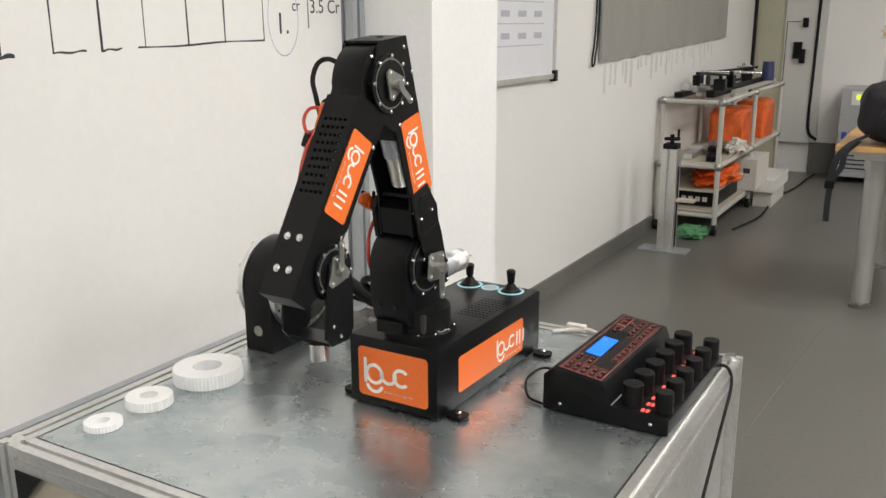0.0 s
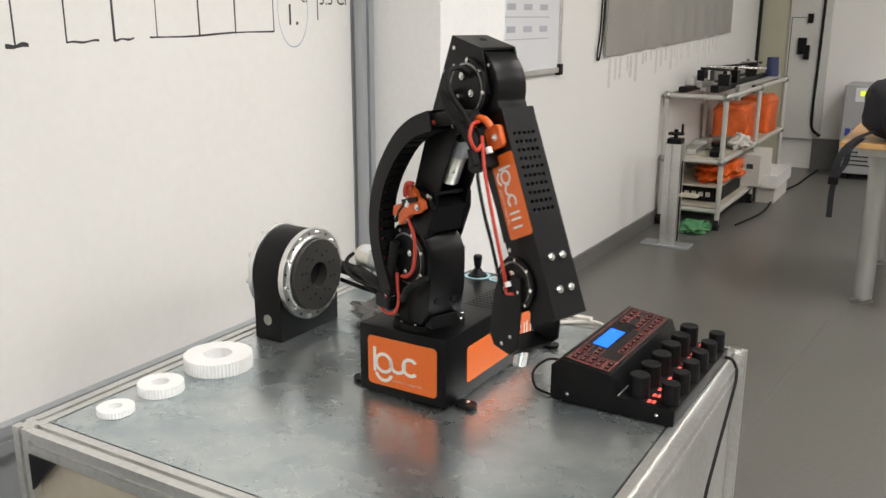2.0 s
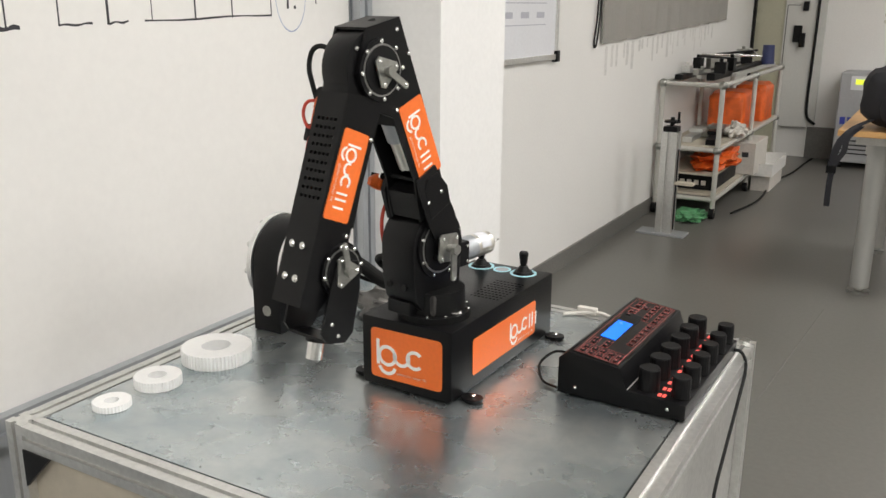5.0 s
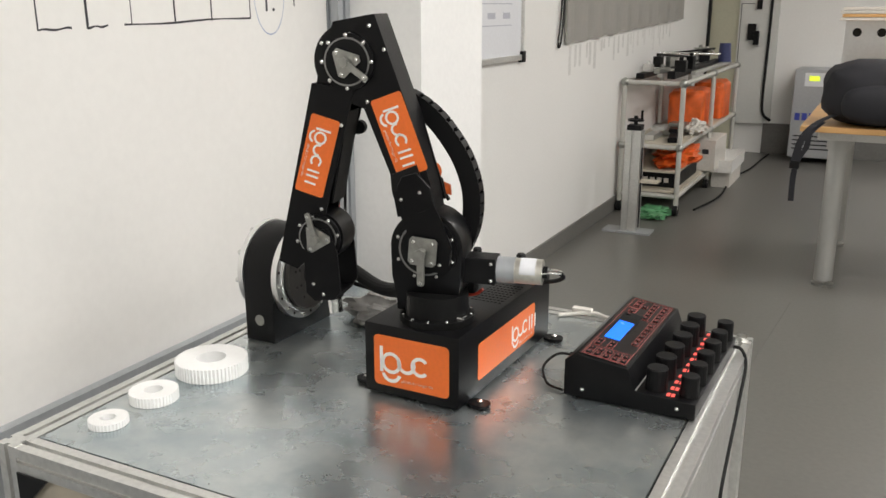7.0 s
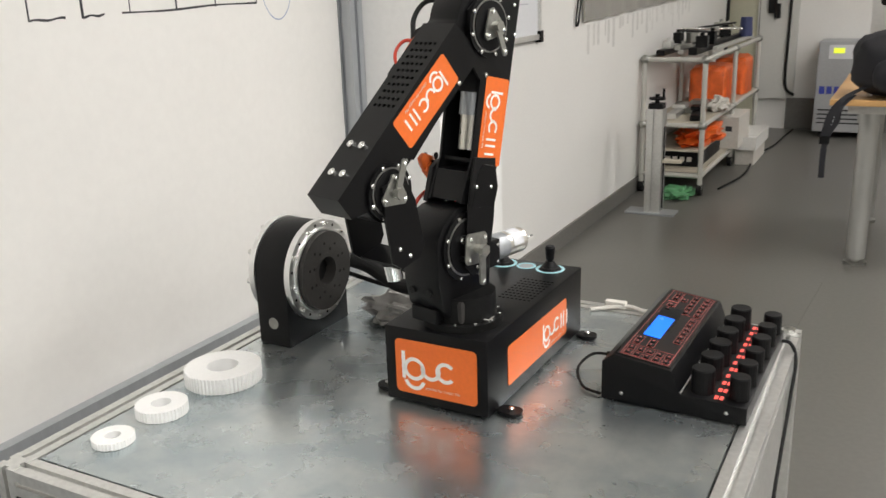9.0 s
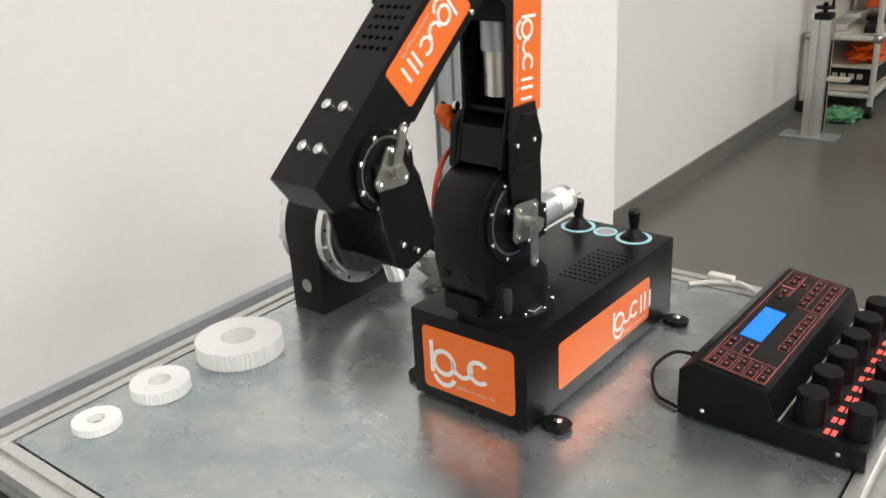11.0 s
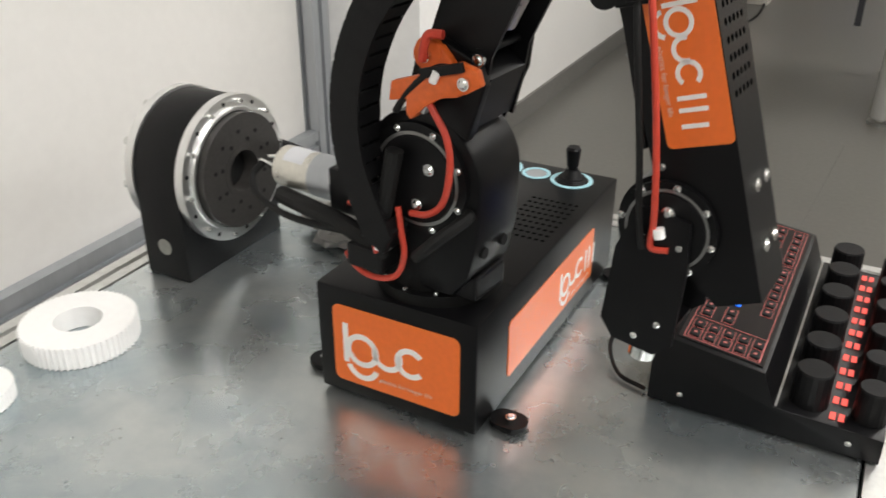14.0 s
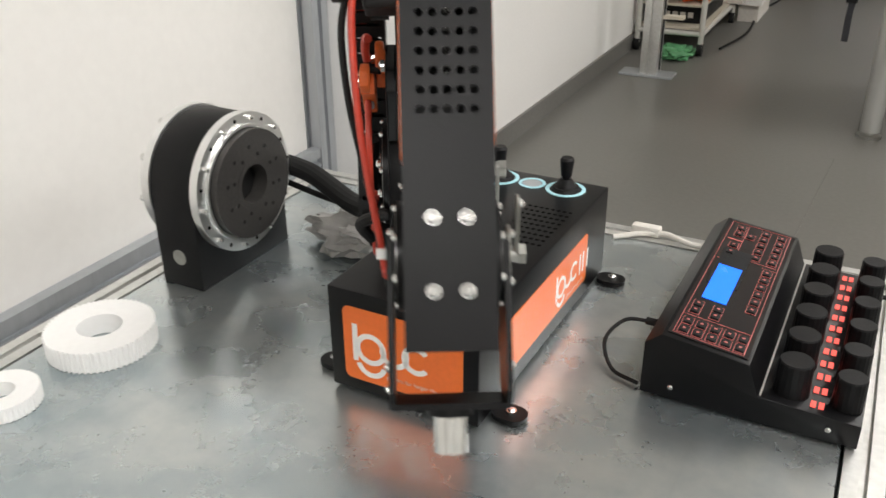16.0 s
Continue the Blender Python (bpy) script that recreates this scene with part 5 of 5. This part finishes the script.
# upright actuator standing before the rack
act = thing("upright_actuator", pose(-1.25, 5.10, 0), "upright aluminium actuator column with black handwheel on a plate", "actuator")
profile_bar("column", (-0.045, -0.045, 0.012), (0.045, 0.045, 0.60), 0.09, act)
part("base_plate", bx(-0.15, 0.13, -0.07, 0.06, 0, 0.012, bevel=0.002), GREY_UP, act, "flat base plate")
part("head", bx(-0.04, 0.04, -0.04, 0.04, 0.6005, 0.63, bevel=0.004), BLACK_PL, act)
bm = cy((0, 0, 0.63), 0.012, 0.05, "z", 16)
ring(bm, (0, 0, 0.65), 0.030, 0.045, 0.012)
for a in (0, 60, 120):
    box(bm, -0.04, 0.04, -0.004, 0.004, 0.651, 0.661, m=pose(0, 0, 0, 0, 0, a))
cyl(bm, (0.035, 0, 0.662), 0.007, 0.05, "z", 12)
part("handwheel", bm, BLACK_PL, act, "black handwheel")
part("cable_strip", bx(0.046, 0.050, -0.01, 0.01, 0.03, 0.5), BLACK_PL, act)
part("side_arm", bx(0.046, 0.15, -0.03, 0.03, 0.30, 0.315), LAMINATE, act)

# ---- far table with rucksack ----
ft = thing("wood_table", pose(0, 0, 0), "table with a beech-edged top on thick silver legs", "table")
part("tabletop", bx(-0.30, 1.55, 4.235, 5.465, 0.757, 0.782, bevel=0.003), WOODTOP, ft, "beech-edged table top")
part("under_frame", bx(-0.235, 1.445, 4.375, 4.425, 0.707, 0.756), ALU, ft)
part("under_rail", bx(-0.185, -0.135, 4.435, 5.315, 0.707, 0.756), ALU, ft)
LEGM = mat("silver_leg", (0.46, 0.46, 0.44), 0.38, 0.5, 25, 0.02, 0.0)
for lx, ly in ((-0.15, 4.495), (1.345, 4.495), (-0.15, 5.315), (1.345, 5.315)):
    bm = cy((lx, ly, 0.03), 0.042, 0.622, "z", 28)
    cyl(bm, (lx, ly, 0.652), 0.05, 0.05, "z", 28)
    part("leg", bm, LEGM, ft, "thick silver leg", smooth=True)
    bm = cy((lx, ly, 0), 0.05, 0.014, "z", 28)
    cyl(bm, (lx, ly, 0.014), 0.02, 0.016, "z", 20)
    part("foot", bm, ZINC, ft, smooth=True)
part("leg_bracket", bx(-0.215, -0.075, 4.445, 4.545, 0.704, 0.7565, bevel=0.003), ZINC, ft)
bag = thing("rucksack", pose(0.03, 4.415, 0.782), "black nylon rucksack with hanging straps lying on the table", "rucksack")
bm = bmesh.new()
bmesh.ops.create_icosphere(bm, subdivisions=4, radius=1)
for v in bm.verts:
    p = v.co.copy()
    q = Vector([math.copysign(abs(c) ** 0.62, c) for c in p])
    k = 1 + 0.05 * noise.noise(p * 2.5) + 0.02 * noise.noise(p * 7)
    v.co = (q.x * 0.27 * k, q.y * 0.17 * k, max(0, (q.z * 0.14 + 0.138) * k))
part("bag_body", bm, FABRIC, bag, smooth=True)
bm = bmesh.new()
bmesh.ops.create_icosphere(bm, subdivisions=3, radius=1)
for v in bm.verts:
    q = Vector([math.copysign(abs(c) ** 0.7, c) for c in v.co])
    v.co = (q.x * 0.2 + 0.02, q.y * 0.06 - 0.155, max(0.012, q.z * 0.085 + 0.10))
part("front_pocket", bm, FABRIC, bag, smooth=True)


def strap(pts, w, name="strap"):
    path = smooth_path(pts, 6)
    bm = bmesh.new()
    rows_ = []
    for p in path:
        rows_.append([bm.verts.new(p + Vector((sx * w / 2, sy * 0.003, 0))) for sx, sy in ((-1, -1), (1, -1), (1, 1), (-1, 1))])
    for a, b in zip(rows_, rows_[1:]):
        for i in range(4):
            bm.faces.new((a[i], a[(i + 1) % 4], b[(i + 1) % 4], b[i]))
    bm.faces.new(rows_[0])
    bm.faces.new(rows_[-1][::-1])
    return part(name, bm, FABRIC, bag, "black webbing strap")


strap([(-0.20, -0.12, 0.05), (-0.27, -0.19, 0.012), (-0.315, -0.205, -0.05), (-0.335, -0.205, -0.14), (-0.33, -0.20, -0.17)], 0.030)
strap([(-0.24, -0.16, 0.02), (-0.285, -0.20, -0.03), (-0.295, -0.205, -0.09), (-0.325, -0.205, -0.15), (-0.335, -0.205, -0.22), (-0.335, -0.205, -0.33)], 0.024)
part("buckle", bx(-0.355, -0.315, -0.212, -0.198, -0.185, -0.15, bevel=0.003), BLACK_PL, bag)

plate = thing("steel_bracket", pose(0.0, 5.26, 0.782), "brushed steel plate with round black holes, standing on the table", "bracket")
part("plate", bx(-0.22, 0.4, -0.02, 0.02, 0, 0.43, bevel=0.004), ALU_RING, plate)
for hx in (-0.16, -0.045, 0.10, 0.22):
    part("hole", cy((hx, -0.0215, 0.37), 0.022, 0.002, "y", 24), RUBBER, plate)
stack = thing("paper_stack", pose(0.0, 5.23, 1.213), "stack of brown folders on the steel plate", "paper stack")
for k in range(4):
    part("folder", bx(-0.24 + 0.01 * (k % 2), 0.4, -0.13, 0.10, 0.017 * k, 0.017 * k + 0.015, bevel=0.002), (CARD, WOODTOP)[k % 2] if k != 3 else CARD, stack)

# ---- grey machine by the end wall ----
mc = thing("grey_machine", pose(-0.47, 8.17, 0), "grey cabinet machine with a lit yellow display on the floor", "machine")
part("case", bx(-0.23, 0.23, -0.17, 0.235, 0.05, 0.775, bevel=0.01), CHILLER, mc)
part("control_panel", bx(-0.15, 0.18, -0.175, -0.171, 0.64, 0.75), PAPER, mc)
part("display", bx(-0.115, -0.035, -0.179, -0.1755, 0.685, 0.725), YELLOW_LCD, mc, "lit yellow display")
BLUE_INK = mat("blue_print", (0.04, 0.06, 0.35), 0.4, 0, 60, 0.05, 0.0)
for i in range(4):
    part("print_bar", bx(-0.20 + 0.055 * i, -0.16 + 0.055 * i, -0.1725, -0.1705, 0.36, 0.42), BLUE_INK, mc, "blue bar of print")
for i in range(4):
    part("louvre", bx(-0.20, 0.20, -0.174, -0.1705, 0.12 + 0.035 * i, 0.13 + 0.035 * i), RUBBER, mc)
for x in (-0.18, 0.18):
    part("castor", cy((x, -0.12, 0.025), 0.025, 0.03, "x", 16), RUBBER, mc)
    part("castor", cy((x, 0.2, 0.025), 0.025, 0.03, "x", 16), RUBBER, mc)
fcable = obj("floor_cable", tb([(-0.88, 8.3, 0.01), (-0.90, 8.0, 0.008), (-0.92, 7.5, 0.008), (-0.98, 7.0, 0.008), (-0.95, 6.3, 0.008), (-1.02, 5.8, 0.008)], 0.007), RUBBER)
tagged(fcable, "thin dark cable lying on the floor", "cable")


# ---- motion ----
SWING = [
    (0, -91.8), (0.5, -82.9), (1, -62.2), (1.5, -40.3), (2, -22.8), (2.5, -7.1), (3, -6.5), (3.5, -18.7), (4, -38.6), (4.2, -50.3), (5.2, -110.2), (6.5, -143.2), (7, -167.6), (7.5, -173.1), (8, -150.1), (8.5, -113.8), (8.7, -107.1), (9.7, -101.8), (10.8, -98.1), (11, -92.4), (11.5, -89.5), (12, -83.0), (12.5, -62.6), (13, -41.2), (13.5, -22.6), (14, -6.5), (14.5, -8.4), (15, -19.0), (15.5, -39.5), (16, -61.5),
]
SHOULDER = [
    (0, 71.3), (0.5, 63.5), (1, 62.8), (1.5, 63.6), (2, 63.7), (2.5, 61.3), (3, 47.1), (3.5, 47.4), (4, 57.9), (4.2, 59.6), (5.2, 65.8), (6.5, 69.0), (7, 67.3), (7.5, 71.2), (8, 84.4), (8.5, 97.2), (8.7, 99.6), (9.7, 99.3), (10.8, 96.4), (11, 89.7), (11.5, 73.6), (12, 64.1), (12.5, 64.0), (13, 64.5), (13.5, 65.0), (14, 63.7), (14.5, 50.3), (15, 48.9), (15.5, 57.2), (16, 67.7),
]
ELBOW = [
    (0, -59.6), (0.5, -69.2), (1, -69.5), (1.5, -73.2), (2, -68.0), (2.5, -76.2), (3, -90.2), (3.5, -81.0), (4, -77.2), (4.2, -65.5), (5.2, -74.4), (6.5, -78.9), (7, -78.2), (7.5, -74.2), (8, -63.6), (8.5, -47.3), (8.7, -45.6), (9.7, -39.9), (10.8, -40.0), (11, -43.8), (11.5, -56.9), (12, -70.3), (12.5, -69.4), (13, -73.4), (13.5, -69.2), (14, -74.6), (14.5, -89.2), (15, -81.3), (15.5, -72.5), (16, -65.1),
]
WRIST = [
    (0, -90.1), (0.5, -95.4), (1, -93.0), (1.5, -96.0), (2, -99.0), (2.5, -102.0), (3, -93.1), (3.5, -70.5), (4, -58.8), (4.2, -58.9), (5.2, -81.7), (6.5, -98.1), (7, -95.9), (7.5, -102.0), (8, -117.2), (8.5, -111.2), (8.7, -109.2), (9.7, -94.2), (10.8, -104.3), (11, -107.3), (11.5, -99.1), (12, -98.8), (12.5, -99.2), (13, -93.2), (13.5, -98.8), (14, -97.6), (14.5, -95.7), (15, -73.9), (15.5, -62.7), (16, -64.9),
]


def at_time(rows, t):
    """A smooth value through (seconds, degrees) rows."""
    n = len(rows)
    i = max(j for j in range(n) if rows[j][0] <= t + 1e-6)
    if i == n - 1:
        return rows[-1][1]
    (t0, v0), (t1, v1) = rows[i], rows[i + 1]
    s0 = (v1 - rows[i - 1][1]) / (t1 - rows[i - 1][0]) if i else (v1 - v0) / (t1 - t0)
    s1 = (rows[i + 2][1] - v0) / (rows[i + 2][0] - t0) if i + 2 < n else (v1 - v0) / (t1 - t0)
    h = t1 - t0
    u = (t - t0) / h
    return v0 * (1 + 2 * u) * (1 - u) ** 2 + s0 * h * u * (1 - u) ** 2 + v1 * u * u * (3 - 2 * u) + s1 * h * u * u * (u - 1)


def motions():
    keys = {turret: [], upper: [], forearm: [], wrist: []}
    for k in range(161):
        t = k / 10
        a, b, c, d = (at_time(r, t) for r in (SWING, SHOULDER, ELBOW, WRIST))
        turn = pose(TX, TY, 0.099, 0, 0, a + 1.2)
        m1 = turn @ pose(R0, NM, SZ, 0, -b, 0)
        m2 = m1 @ pose(L1, 0, 0, 0, b - c, 0)
        m3 = m2 @ pose(L2, 0, 0, 0, c - d, 0)
        for ob, m in ((turret, turn), (upper, m1), (forearm, m2), (wrist, m3)):
            keys[ob].append((t, m))
    for ob, rows in keys.items():
        walk(ob, rows)


motions()
